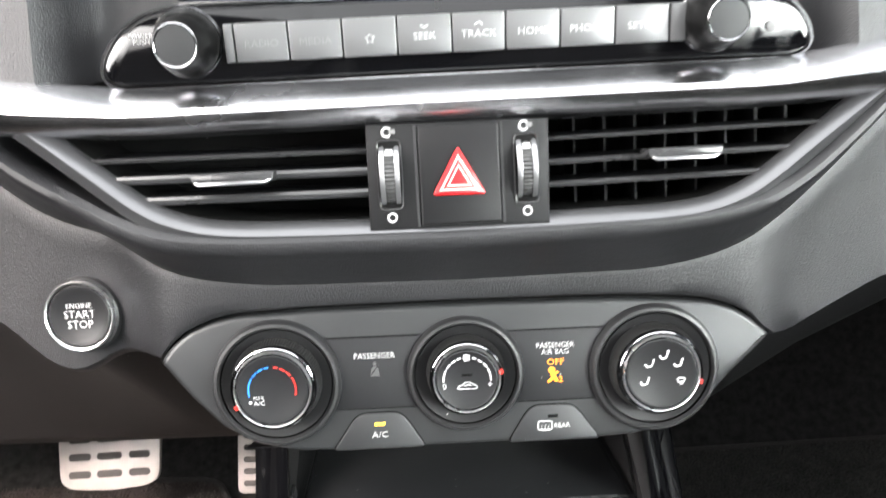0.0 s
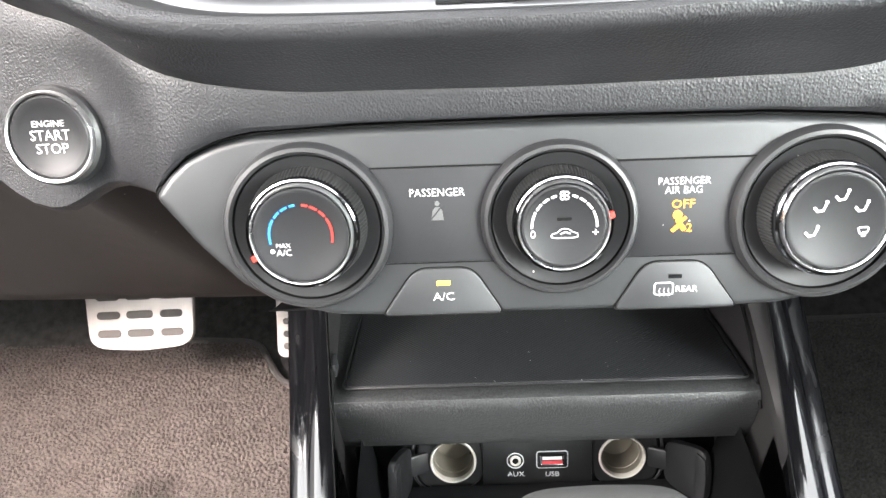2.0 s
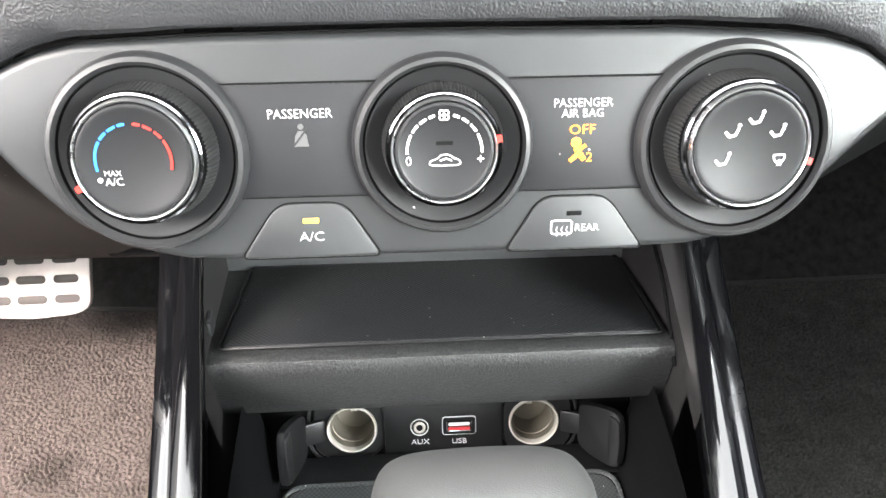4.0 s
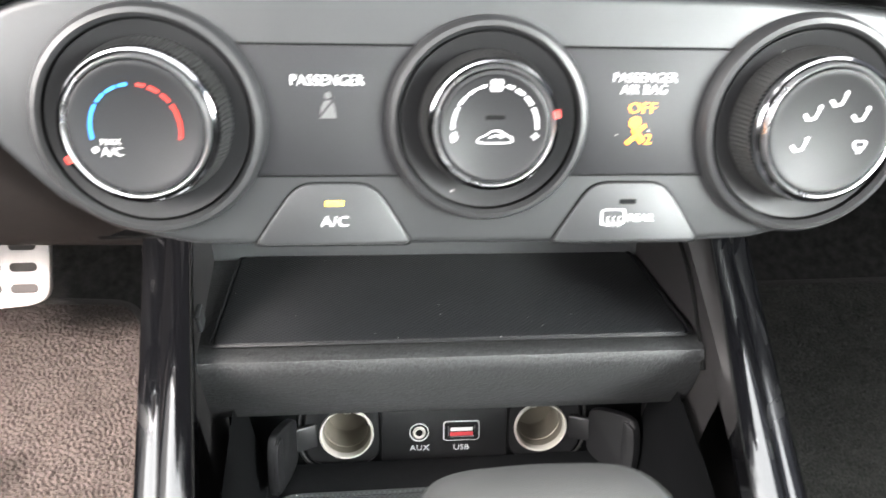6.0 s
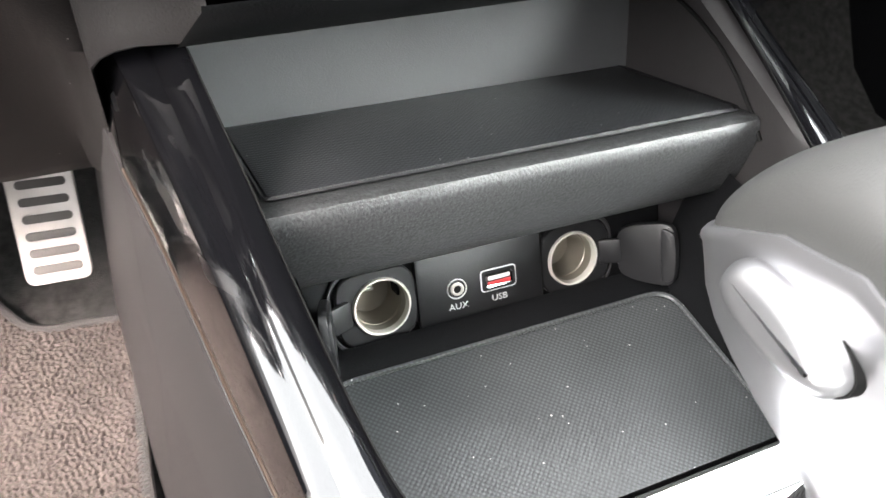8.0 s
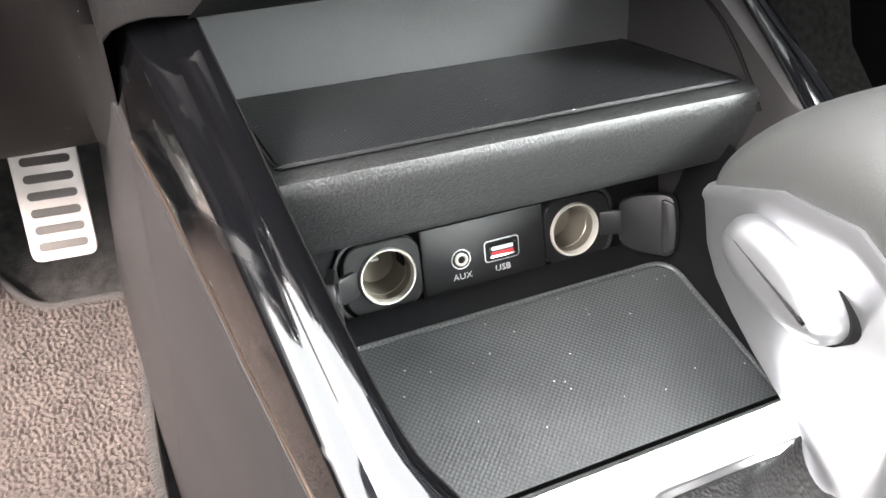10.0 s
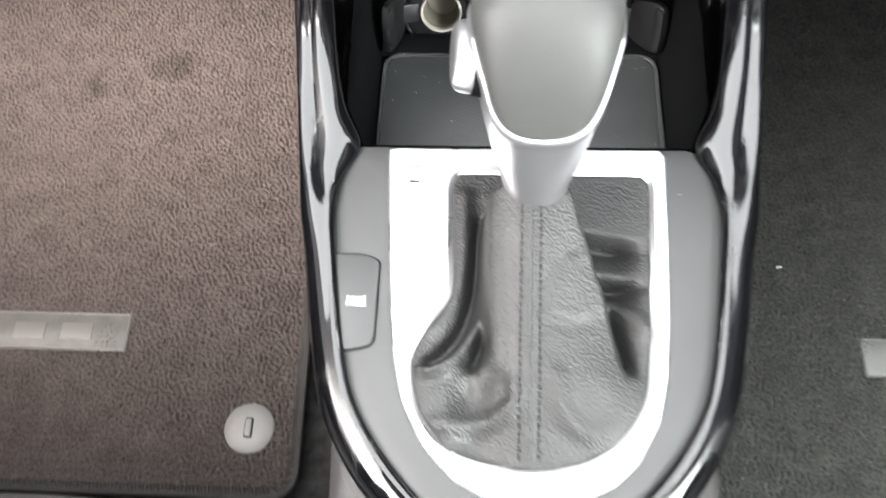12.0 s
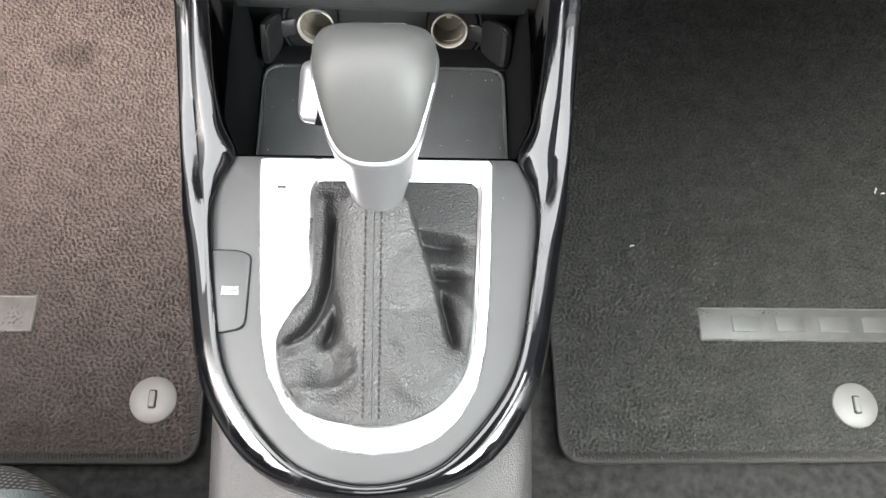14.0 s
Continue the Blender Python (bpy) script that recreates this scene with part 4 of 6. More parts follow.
            for q in range(4):
                aa = radians(45 + 90 * q)
                tube([(0.0010 * math.cos(aa) + 0.0008 * math.cos(t * 1.0472), 0.0115 + 0.0010 * math.sin(aa) + 0.0008 * math.sin(t * 1.0472), fz + 0.0001) for t in range(6)], 0.00025, 4, True, 0.4, fan)
            part("fan_symbol", fan, M_WHITE, f, "white fan symbol")
            part("face_slot", block(-0.0026, 0.0026, 0.0022, 0.0034, fz - 0.0002, fz, 0.0002), M_GAP, f)
            carp = [(-0.0058, -0.0022), (-0.0052, -0.0008), (-0.0030, -0.0002), (-0.0012, 0.0014), (0.0016, 0.0014), (0.0034, 0.0), (0.0054, -0.0006), (0.0058, -0.0022), (0.0040, -0.0026), (-0.0040, -0.0026)]
            cb = tube([(a2 * 0.85, b2 * 0.85 - 0.0020, fz + 0.0001) for a2, b2 in rounded(carp, 0.0006, 2)], 0.00020, 4, True, 0.4)
            tube([(-0.0015, -0.0027, fz + 0.0001), (0.0005, -0.0020, fz + 0.0001), (0.0022, -0.0027, fz + 0.0001)], 0.00025, 4, False, 0.4, cb)
            part("recirculate_symbol", cb, M_WHITE, f, "white car-shaped symbol")
        else:
            for sx, sy in ((-0.0060, 0.0050), (-0.0084, -0.0040), (0.0012, 0.0090), (0.0084, 0.0048)):
                part("airflow_symbol", seat_figure(bmesh.new(), sx, sy, 0.0017, fz + 0.0001), M_WHITE, f, "white seated figure symbol")
            sb = tube([(0.0094 + a2, -0.0036 + b2, fz + 0.0001) for a2, b2 in rounded([(-0.0020, 0.0012), (0.0020, 0.0012), (0.0012, -0.0012), (-0.0012, -0.0012)], 0.0008, 3)], 0.0003, 4, True, 0.4)
            tube([(0.0091, -0.0059, fz + 0.0001), (0.0095, -0.0039, fz + 0.0001)], 0.0003, 4, False, 0.4, sb)
            tube([(0.0099, -0.0059, fz + 0.0001), (0.0103, -0.0041, fz + 0.0001)], 0.0003, 4, False, 0.4, sb)
            part("defrost_symbol", sb, M_WHITE, f, "white windscreen symbol")


climate()


# ---------------------------------------------------------------- storage pocket under the climate panel
def pocket_half(y):
    """Half width of the pocket where it follows the rail."""
    return float(np.interp(y, [0.300, 0.340, 0.385, 0.425, 0.445], [0.0958, 0.1004, 0.1054, 0.1097, 0.1115]))


def pocket():
    p = thing("storage_pocket", "open black storage pocket below the climate panel", "storage pocket")
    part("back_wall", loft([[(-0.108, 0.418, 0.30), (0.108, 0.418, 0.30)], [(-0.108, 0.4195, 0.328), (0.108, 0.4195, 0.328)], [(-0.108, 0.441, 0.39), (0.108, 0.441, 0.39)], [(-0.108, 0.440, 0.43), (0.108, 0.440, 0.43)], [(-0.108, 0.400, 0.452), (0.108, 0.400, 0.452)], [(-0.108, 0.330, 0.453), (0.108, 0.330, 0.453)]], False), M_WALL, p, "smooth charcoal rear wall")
    for s in (-1, 1):
        wall = []
        for y, top in ((0.315, 0.3545), (0.34, 0.364), (0.365, 0.372), (0.385, 0.378)) + (((0.425, 0.388), (0.445, 0.394)) if s < 0 else ((0.392, 0.40), (0.396, 0.45), (0.445, 0.452))):
            x = 0.002 + s * (0.0962 if s > 0 else pocket_half(y))
            wall.append([(x, y, 0.255), (x, y, 0.33), (x + s * 0.0006, y, top)])
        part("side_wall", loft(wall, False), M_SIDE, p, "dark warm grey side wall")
    part("side_clip", block(-0.1004, -0.0980, 0.350, 0.358, 0.3590, 0.3670, 0.0010), M_PANEL, p, "small moulded clip on the side wall")
    # highlight along the inner corner, put in as a pale tube
    part("corner_highlight", tube([(0.0966, 0.4235, 0.3285), (0.0966, 0.4315, 0.3600), (0.0966, 0.4400, 0.3900)], 0.0006, 6), M_KEY, p, "pale tube for the highlight on the inner corner")
    groove = smooth_path([(0.0975, 0.330, 0.3490), (0.0975, 0.336, 0.3540), (0.0975, 0.344, 0.3590), (0.0975, 0.354, 0.3650), (0.0975, 0.366, 0.3700), (0.0975, 0.381, 0.3735), (0.0975, 0.393, 0.3750), (0.0975, 0.408, 0.3755)], 4)
    part("trim_joint", tube(groove, 0.0009, 6), M_GAP, p, "dark curved joint in the side wall")
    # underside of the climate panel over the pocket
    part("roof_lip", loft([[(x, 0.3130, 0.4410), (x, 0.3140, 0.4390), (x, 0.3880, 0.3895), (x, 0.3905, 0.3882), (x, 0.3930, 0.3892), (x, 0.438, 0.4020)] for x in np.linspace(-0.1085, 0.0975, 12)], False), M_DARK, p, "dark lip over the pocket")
    sh = thing("storage_shelf", "black shelf with a dimpled rubber liner and rounded front edge", "shelf")
    prof = [(0.424, 0.3275), (0.3415, 0.3555), (0.3368, 0.3568), (0.3344, 0.3562), (0.3328, 0.3540), (0.3320, 0.3500), (0.3320, 0.3440), (0.3327, 0.3360), (0.3340, 0.3280), (0.3354, 0.3215), (0.3372, 0.3190), (0.3450, 0.3180), (0.424, 0.305)]
    part("shelf_body", loft([[(x if x > 0 else x + 0.0945 - pocket_half(y), y, z + (0.097 - x) * 0.013) for y, z in prof] for x in (-0.0935, -0.0920, 0.0968, 0.0978)], True, True), M_SHELF, sh)
    m = Matrix.Translation((0, 0.3815, 0.34366)) @ Matrix.Rotation(0.013, 4, "Y") @ Matrix.Rotation(-math.atan2(0.028, 0.0825), 4, "X")
    part("rubber_liner", prism(rrect(-0.0935, 0.0935, -0.0405, 0.0405, 0.003, 3), 0.0, 0.0014, 0.0006), M_SHELFMAT, sh, "finely dimpled rubber liner", m)
    part("liner_rim", tube([(x, y, 0.0008) for x, y in rrect(-0.0948, 0.0948, -0.0415, 0.0415, 0.003, 3)], 0.0007, 5, True), M_SOFT, sh, "raised liner edge", m)


pocket()


def socket_row():
    m = Matrix.Translation((0, 0.3615, 0.2715)) @ Matrix(((1, 0, 0, 0), (0, 0.447, -0.894, 0), (0, 0.894, 0.447, 0), (0, 0, 0, 1)))
    m = m @ Matrix.Rotation(radians(-0.5), 4, "Z")
    s = thing("socket_panel", "black panel with two power sockets, audio jack and port", "socket panel", m)

    def plate_with_holes(poly_out, hole_c, r, z, n=48):
        o = polar(poly_out, hole_c, n)
        i = [(hole_c[0] + r * math.cos(2 * math.pi * k / n), hole_c[1] + r * math.sin(2 * math.pi * k / n)) for k in range(n)]
        return loft([[(x, y, z - 0.006) for x, y in o], [(x, y, z - 0.0008) for x, y in o], [(x, y, z) for x, y in shrink(o, 0.0007)], [(x, y, z) for x, y in i], [(x, y, z - 0.008) for x, y in i]], True)

    sb, n = bmesh.new(), 48
    for sx in (-1, 1):
        half = rrect(-0.0705, 0.0705, -0.0205, 0.0185, 0.014, 6)
        half = ccw([(x, y) for x, y in half if x * sx > 0] + ([(0.0, -0.0205), (0.0, 0.0185)] if sx < 0 else [(0.0, 0.0185), (0.0, -0.0205)]))
        hub = (sx * 0.0468, 0.0)
        half = sorted(half, key=lambda p: math.atan2(p[1] - hub[1], p[0] - hub[0]))
        o = polar(half, hub, n)
        i = [(hub[0] + 0.0131 * math.cos(2 * math.pi * k / n), hub[1] + 0.0131 * math.sin(2 * math.pi * k / n)) for k in range(n)]
        loft([[(x, y, -0.010) for x, y in o], [(x, y, -0.0032) for x, y in o], [(hub[0] + (x - hub[0]) * 0.97 if abs(x) > 0.001 else x, y * 0.95, -0.0022) for x, y in o], [(x, y, -0.0022) for x, y in i]], True, False, sb)
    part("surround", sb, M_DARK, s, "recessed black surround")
    part("middle_plate", prism(rrect(-0.0302, 0.0302, -0.0165, 0.0165, 0.0008, 2), -0.006, 0.0012, 0.0006), M_SOFT, s, "black plate with the ports")
    for sx in (-1, 1):
        c = (sx * 0.0468, 0.0)
        part("socket_plate", plate_with_holes(rrect(*sorted((sx * 0.0306, sx * 0.0665)), -0.0165, 0.0165, 0.009, 5), c, 0.0128, 0.0008), M_SOFT, s)
        at = Matrix.Translation((c[0], c[1], 0))
        part("socket_rim", lathe([(0.0128, -0.004), (0.0130, 0.0016), (0.0126, 0.0025), (0.0119, 0.0024), (0.0115, 0.0012), (0.0114, -0.001)], 64), M_BRASS, s, "worn metal socket rim", at)
        part("socket_barrel", lathe([(0.0115, 0.0), (0.0112, -0.006), (0.0108, -0.0064), (0.0108, -0.017), (0.0098, -0.020), (0.0, -0.020)], 48), M_CUP, s, "hollow metal socket barrel", at)
        part("contact", block(-0.0018, 0.0018, -0.0008, 0.0008, 0, 0.004, 0.0005), M_BRASS, s, "centre contact", Matrix.Translation((c[0], c[1] + 0.002, -0.020)))
        part("spring_clip", block(-0.0006, 0.0006, -0.003, 0.003, 0, 0.008, 0.0004), M_GAP, s, "", Matrix.Translation((c[0] - sx * 0.0100, c[1] + 0.003, -0.014)))
        # hinged cap, swung open sideways
        part("cap_hinge", block(-0.0055, 0.0055, -0.0060, 0.0060, -0.001, 0.0012, 0.0015), M_SOFT, s, "flexible hinge strap", Matrix.Translation((sx * 0.0655, 0.0, 0.0035)) @ Matrix.Rotation(radians(-sx * 28), 4, "Y"))
        cap_m = Matrix.Translation((sx * 0.0715, -0.0005, 0.0065)) @ Matrix.Rotation(radians(-sx * (74 if sx < 0 else 52)), 4, "Y")
        half = [(0.0, -0.0095), (0.006, -0.0125), (0.018, -0.0140), (0.0215, -0.0115), (0.0225, 0.0), (0.0215, 0.0115), (0.018, 0.0140), (0.006, 0.0125), (0.0, 0.0095)]
        cap = part("socket_cap", prism(rounded([(sx * x, y) for x, y in half], 0.004, 3), -0.0018, 0.0018, 0.0012), M_SOFT, s, "open black socket cap", cap_m @ Matrix.Translation((-sx * 0.0030, 0, 0)) @ Matrix.Diagonal((1.26, 1.12, 1, 1)))
        part("cap_lip", prism(rounded([(sx * x, y) for x, y in ((0.0165, -0.0122), (0.0215, -0.0100), (0.0222, 0.0), (0.0215, 0.0100), (0.0165, 0.0122))], 0.002, 3), 0.0014, 0.0030, 0.0008), M_SOFT, cap)
        part("plate_gap", block(sx * 0.0304 - 0.0003, sx * 0.0304 + 0.0003, -0.0166, 0.0166, 0.0004, 0.0016, 0.0002), M_GAP, s, "dark joint between the plates")
    part("panel_edge", tube([(x, y, -0.0016) for x, y in rrect(-0.0690, 0.0690, -0.0192, 0.0178, 0.012, 6)], 0.0009, 6, True), M_RINGP, s, "rounded edge round the sockets")
    z = 0.0013
    part("jack_ring", lathe([(0.0047, 0.0), (0.0047, 0.0010), (0.0044, 0.0011), (0.0042, 0.0004)], 40), M_WHITE, s, "pale printed ring", Matrix.Translation((-0.0122, -0.0006, z - 0.0006)))
    part("jack_barrel", lathe([(0.0030, 0.0), (0.0030, 0.0014), (0.0024, 0.0016), (0.0017, 0.0010), (0.0016, 0.0)], 32), M_BRASS, s, "metal audio jack", Matrix.Translation((-0.0122, -0.0006, z - 0.0004)))
    part("jack_hole", lathe([(0.0017, 0.0), (0.0017, 0.0010), (0.0, 0.0010)], 20), M_GAP, s, "", Matrix.Translation((-0.0122, -0.0006, z - 0.0003)))
    usb = part("data_port", prism(rrect(-0.0088, 0.0088, -0.0052, 0.0052, 0.0018, 4), -0.001, 0.0004, 0.0002), M_WHITE, s, "pale printed port outline", Matrix.Translation((0.0082, -0.0004, z - 0.0002)))
    part("port_well", prism(rrect(-0.0083, 0.0083, -0.0047, 0.0047, 0.0014, 4), 0.0, 0.0006), M_SOFT, usb)
    part("port_shell", tube([(x, y, 0.0007) for x, y in rrect(-0.0063, 0.0063, -0.0028, 0.0028, 0.0005, 3)], 0.0004, 5, True), M_CHROME, usb, "metal port shell")
    part("port_slot", prism(rrect(-0.0060, 0.0060, -0.0026, 0.0026, 0.0004, 2), 0.0004, 0.0008), M_GAP, usb)
    part("port_tongue", prism(rrect(-0.0056, 0.0056, -0.0023, -0.0004, 0.0003, 2), 0.0006, 0.0011), M_USBRED, usb, "red port tongue")
    part("port_contacts", prism(rrect(-0.0054, 0.0054, 0.0002, 0.0020, 0.0003, 2), 0.0006, 0.0010), M_WHITE, usb, "pale contact plate")
    words("print", "AUX", 0.0030, M_WHITE, s, -0.0120, -0.0090, z, 0.02, 1.1)
    words("print", "USB", 0.0030, M_WHITE, s, 0.0082, -0.0094, z, 0.02, 1.1)


socket_row()

# ---------------------------------------------------------------- centre console
PLATE = [(-0.0635, 0.2230), (-0.0622, 0.205), (-0.0605, 0.1811), (-0.0580, 0.150), (-0.0548, 0.120), (-0.0500, 0.1003), (-0.0400, 0.0815), (-0.0280, 0.0695), (-0.0160, 0.0630), (0.0030, 0.0605),
         (0.0220, 0.0625), (0.0355, 0.0685), (0.0465, 0.0785), (0.0560, 0.0950), (0.0605, 0.1140), (0.0632, 0.140), (0.0652, 0.1750), (0.0664, 0.203), (0.0674, 0.2235)]
OPENING = [(-0.0290, 0.2080), (-0.0318, 0.2000), (-0.0305, 0.1700), (-0.0300, 0.1510), (-0.0322, 0.1430), (-0.0390, 0.1335), (-0.0455, 0.1215), (-0.0460, 0.1130), (-0.0432, 0.1010), (-0.0390, 0.0920), (-0.0300, 0.0825), (-0.0180, 0.0775), (0.0020, 0.0748),
           (0.0200, 0.0768), (0.0340, 0.0832), (0.0440, 0.0930), (0.0500, 0.1045), (0.0525, 0.1200), (0.0552, 0.1500), (0.0570, 0.1830), (0.0580, 0.2030), (0.0550, 0.2080)]
MID = 0.002
# stations of the gloss rail, one half: outer edge, crown, inner edge
RAIL = [((0.1325, 0.4250, 0.3835), (0.1215, 0.4250, 0.3870), (0.1105, 0.4250, 0.3940)),
        ((0.1265, 0.3850, 0.3740), (0.1170, 0.3850, 0.3775), (0.1062, 0.3850, 0.3830)),
        ((0.1208, 0.3400, 0.3645), (0.1125, 0.3400, 0.3675), (0.1012, 0.3400, 0.3700)),
        ((0.1162, 0.3000, 0.3558), (0.1081, 0.3000, 0.3580), (0.0965, 0.3000, 0.3575)),
        ((0.1122, 0.2620, 0.3478), (0.1042, 0.2620, 0.3492), (0.0920, 0.2620, 0.3475)),
        ((0.1104, 0.2450, 0.3443), (0.1022, 0.2450, 0.3440), (0.0872, 0.2410, 0.3405)),
        ((0.1083, 0.2243, 0.3400), (0.0995, 0.2243, 0.3385), (0.0795, 0.2243, 0.3350)),
        ((0.1066, 0.2080, 0.3366), (0.0975, 0.2080, 0.3370), (0.0860, 0.2080, 0.3348)),
        ((0.1046, 0.1900, 0.3345), (0.0955, 0.1900, 0.3372), (0.0882, 0.1900, 0.3352)),
        ((0.1005, 0.1667, 0.3310), (0.0925, 0.1667, 0.3368), (0.0858, 0.1667, 0.3350)),
        ((0.0925, 0.1185, 0.3280), (0.0850, 0.1190, 0.3363), (0.0780, 0.1203, 0.3345)),
        ((0.0835, 0.0905, 0.3270), (0.0755, 0.0925, 0.3358), (0.0690, 0.0946, 0.3340)),
        ((0.0640, 0.0620, 0.3260), (0.0566, 0.0655, 0.3353), (0.0502, 0.0695, 0.3335)),
        ((0.0380, 0.0455, 0.3260), (0.0336, 0.0490, 0.3353), (0.0298, 0.0532, 0.3335)),
        ((0.0000, 0.0385, 0.3260), (0.0000, 0.0424, 0.3353), (0.0000, 0.0467, 0.3335))]


def mirrored(k):
    left = [(-p[k][0] + MID, p[k][1], p[k][2]) for p in RAIL]
    right = [(p[k][0] + MID, p[k][1], p[k][2]) for p in RAIL[::-1][1:]]
    return left + right


def centre_console():
    c = thing("centre_console", "centre console with gloss black rails and grey gear surround", "centre console")
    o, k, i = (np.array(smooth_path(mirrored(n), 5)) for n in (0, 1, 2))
    rings = []
    for a, b, d in zip(o, k, i):
        b = b + (d - b) * float(np.interp(b[1], [0.19, 0.21], [0.45, 0.0])) * np.array((1, 1, 0.2))
        up = np.array((0, 0, 1.0))
        v = up * float(np.interp(a[1], [0.19, 0.25], [0.6, 0.22]))
        rings.append([tuple(a - up * 0.004), tuple(a - up * 0.0008), tuple(a + (b - a) * 0.04), tuple(a * 0.8 + b * 0.2 + v * 0.0030), tuple(a * 0.5 + b * 0.5 + v * 0.0040), tuple(a * 0.2 + b * 0.8 + v * 0.0020), tuple(b)] + [tuple(b + (d - b) * q + up * 0.75 * np.linalg.norm(d - b) * q * (1 - q)) for q in (0.06, 0.2, 0.4, 0.6, 0.8, 0.94)] + [tuple(d), tuple(d - up * 0.012)])
    part("gloss_rail", loft(rings, False), M_GLOSS, c, "piano black rail with fingerprints")
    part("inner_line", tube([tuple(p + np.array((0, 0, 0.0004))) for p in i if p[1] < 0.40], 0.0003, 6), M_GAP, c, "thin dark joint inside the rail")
    # grey surround behind the pocket
    inner = [(p[0], p[1]) for p in i if p[1] <= 0.2245]
    n, c0 = 160, (0.003, 0.150)
    ro = polar(ccw(inner), c0, n)
    ri = polar(ccw([(x, y) for x, y in shrink(ccw(list(PLATE)), 0.003)]), c0, n)
    part("grey_surround", loft([[(x, y, 0.318) for x, y in ro], [(x, y, 0.3326) for x, y in ro], [(x, y, 0.3330) for x, y in shrink(ro, 0.0006)], [(x, y, 0.3330) for x, y in ri], [(x, y, 0.318) for x, y in ri]], True), M_GREY, c, "matt grey gear surround")
    # outer flanks down to the floor
    for s in (-1, 1):
        top = [p for p in o if (p[0] - MID) * s >= 0]
        if s > 0:
            top = top[::-1]
        rings, side, foot = [], [], []
        for p in top:
            y, w = p[1], abs(p[0] - MID)
            k2 = min(1.0, w / 0.09)
            k4 = 0.15 + 0.85 * min(1.0, max(0.0, (y - 0.15) / 0.15))
            side.append([(MID + s * w, y, p[2] - 0.0006), (MID + s * (w + 0.0004 * k4), y, p[2] - 0.0020), (MID + s * (w + 0.0036 * k4), y, 0.3196), (MID + s * (w + 0.0036 * k4), y, 0.3178), (MID + s * (w + 0.0025 * k4 - 0.001), y, 0.3170)])
            if y > 0.22:
                foot.append((MID + s * (w + 0.0036 * k4), y, 0.3186))
            rings.append([(MID + s * (w + 0.0018 * k4 - 0.001), y, 0.3185), (MID + s * (w + 0.0046 * k4), y, 0.3175), (MID + s * (w + 0.0054 * k4), y, 0.3150), (MID + s * (w + 0.0090 * k4), y, 0.245),
                          (MID + s * (w + 0.0115 * k4), y + 0.002, 0.190), (MID + s * (w + 0.0120 * k4), y + 0.002, 0.184), (MID + s * (w + 0.026 * k2), y + 0.006, 0.05), (MID + s * (w + 0.030 * k2), y + 0.006, -0.019)])
        part("gloss_side", loft(side, False), M_GLOSS, c, "flat piano black side below the rail", smooth=25)
        part("bronze_line", tube(foot, 0.0007, 6), M_BRONZE, c, "thin bronze line under the gloss side")
        part("flank", loft(rings, False), M_CONSOLE, c, "hard grey plastic flank", smooth=12)
    # flanks run on under the dash, gloss black above
    for s in (-1, 1):
        cheek, rows = [], []
        for y, top, w in ((0.424, 0.3835, 0.1325), (0.50, 0.392, 0.139), (0.62, 0.400, 0.145)):
            cheek.append([(MID + s * 0.1105, y, top + 0.0105), (MID + s * 0.1215, y, top + 0.0035), (MID + s * w, y, top), (MID + s * w, y, top - 0.0008), (MID + s * (w + 0.0004), y, top - 0.0020), (MID + s * (w + 0.0036), y, 0.3196), (MID + s * (w + 0.0036), y, 0.3178), (MID + s * (w + 0.0020), y, 0.3170)])
            rows.append([(MID + s * (w + 0.0010), y, 0.3185), (MID + s * (w + 0.0046), y, 0.3175), (MID + s * (w + 0.0054), y, 0.3150), (MID + s * (w + 0.0090), y, 0.245), (MID + s * (w + 0.0115), y + 0.002, 0.190), (MID + s * (w + 0.0120), y + 0.002, 0.184), (MID + s * (w + 0.026), y + 0.006, 0.05), (MID + s * (w + 0.030), y + 0.006, -0.019)])
        part("gloss_cheek", loft(cheek, False), M_GLOSS, c, "gloss black cheek under the dash", smooth=25)
        part("front_flank", loft(rows, False), M_CONSOLE, c, smooth=12)
    # narrow plastic margin between the rail and the pocket wall
    edge = [p for p in i if p[0] - MID > 0.0964 and p[1] > 0.29]
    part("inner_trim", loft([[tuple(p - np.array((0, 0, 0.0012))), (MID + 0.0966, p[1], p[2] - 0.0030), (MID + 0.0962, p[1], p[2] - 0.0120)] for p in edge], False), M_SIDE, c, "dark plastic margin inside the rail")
    # rear part of the console, grained
    rings = []
    for y, z, w in ((0.130, 0.318, 0.088), (0.075, 0.314, 0.086), (0.035, 0.305, 0.0855), (-0.02, 0.298, 0.085), (-0.20, 0.297, 0.085), (-0.40, 0.30, 0.085)):
        rings.append([(MID - w - 0.030, y, -0.01), (MID - w - 0.012, y, z - 0.12), (MID - w, y, z - 0.02), (MID - w + 0.004, y, z - 0.006), (MID - w + 0.012, y, z), (MID, y, z + 0.002), (MID + w - 0.012, y, z), (MID + w - 0.004, y, z - 0.006), (MID + w, y, z - 0.02), (MID + w + 0.012, y, z - 0.12), (MID + w + 0.030, y, -0.01)])
    part("rear_body", loft(rings, False), M_REAR, c, "pale grey grained rear body")
    # drive mode key
    d = part("drive_mode_key", prism(rounded([(-0.0850, 0.1670), (-0.0700, 0.1668), (-0.0635, 0.1640), (-0.0635, 0.1270), (-0.0655, 0.1240), (-0.0770, 0.1215)], 0.003, 4), 0.332, 0.3345, 0.0008), M_GREY, c, "grey drive mode key")
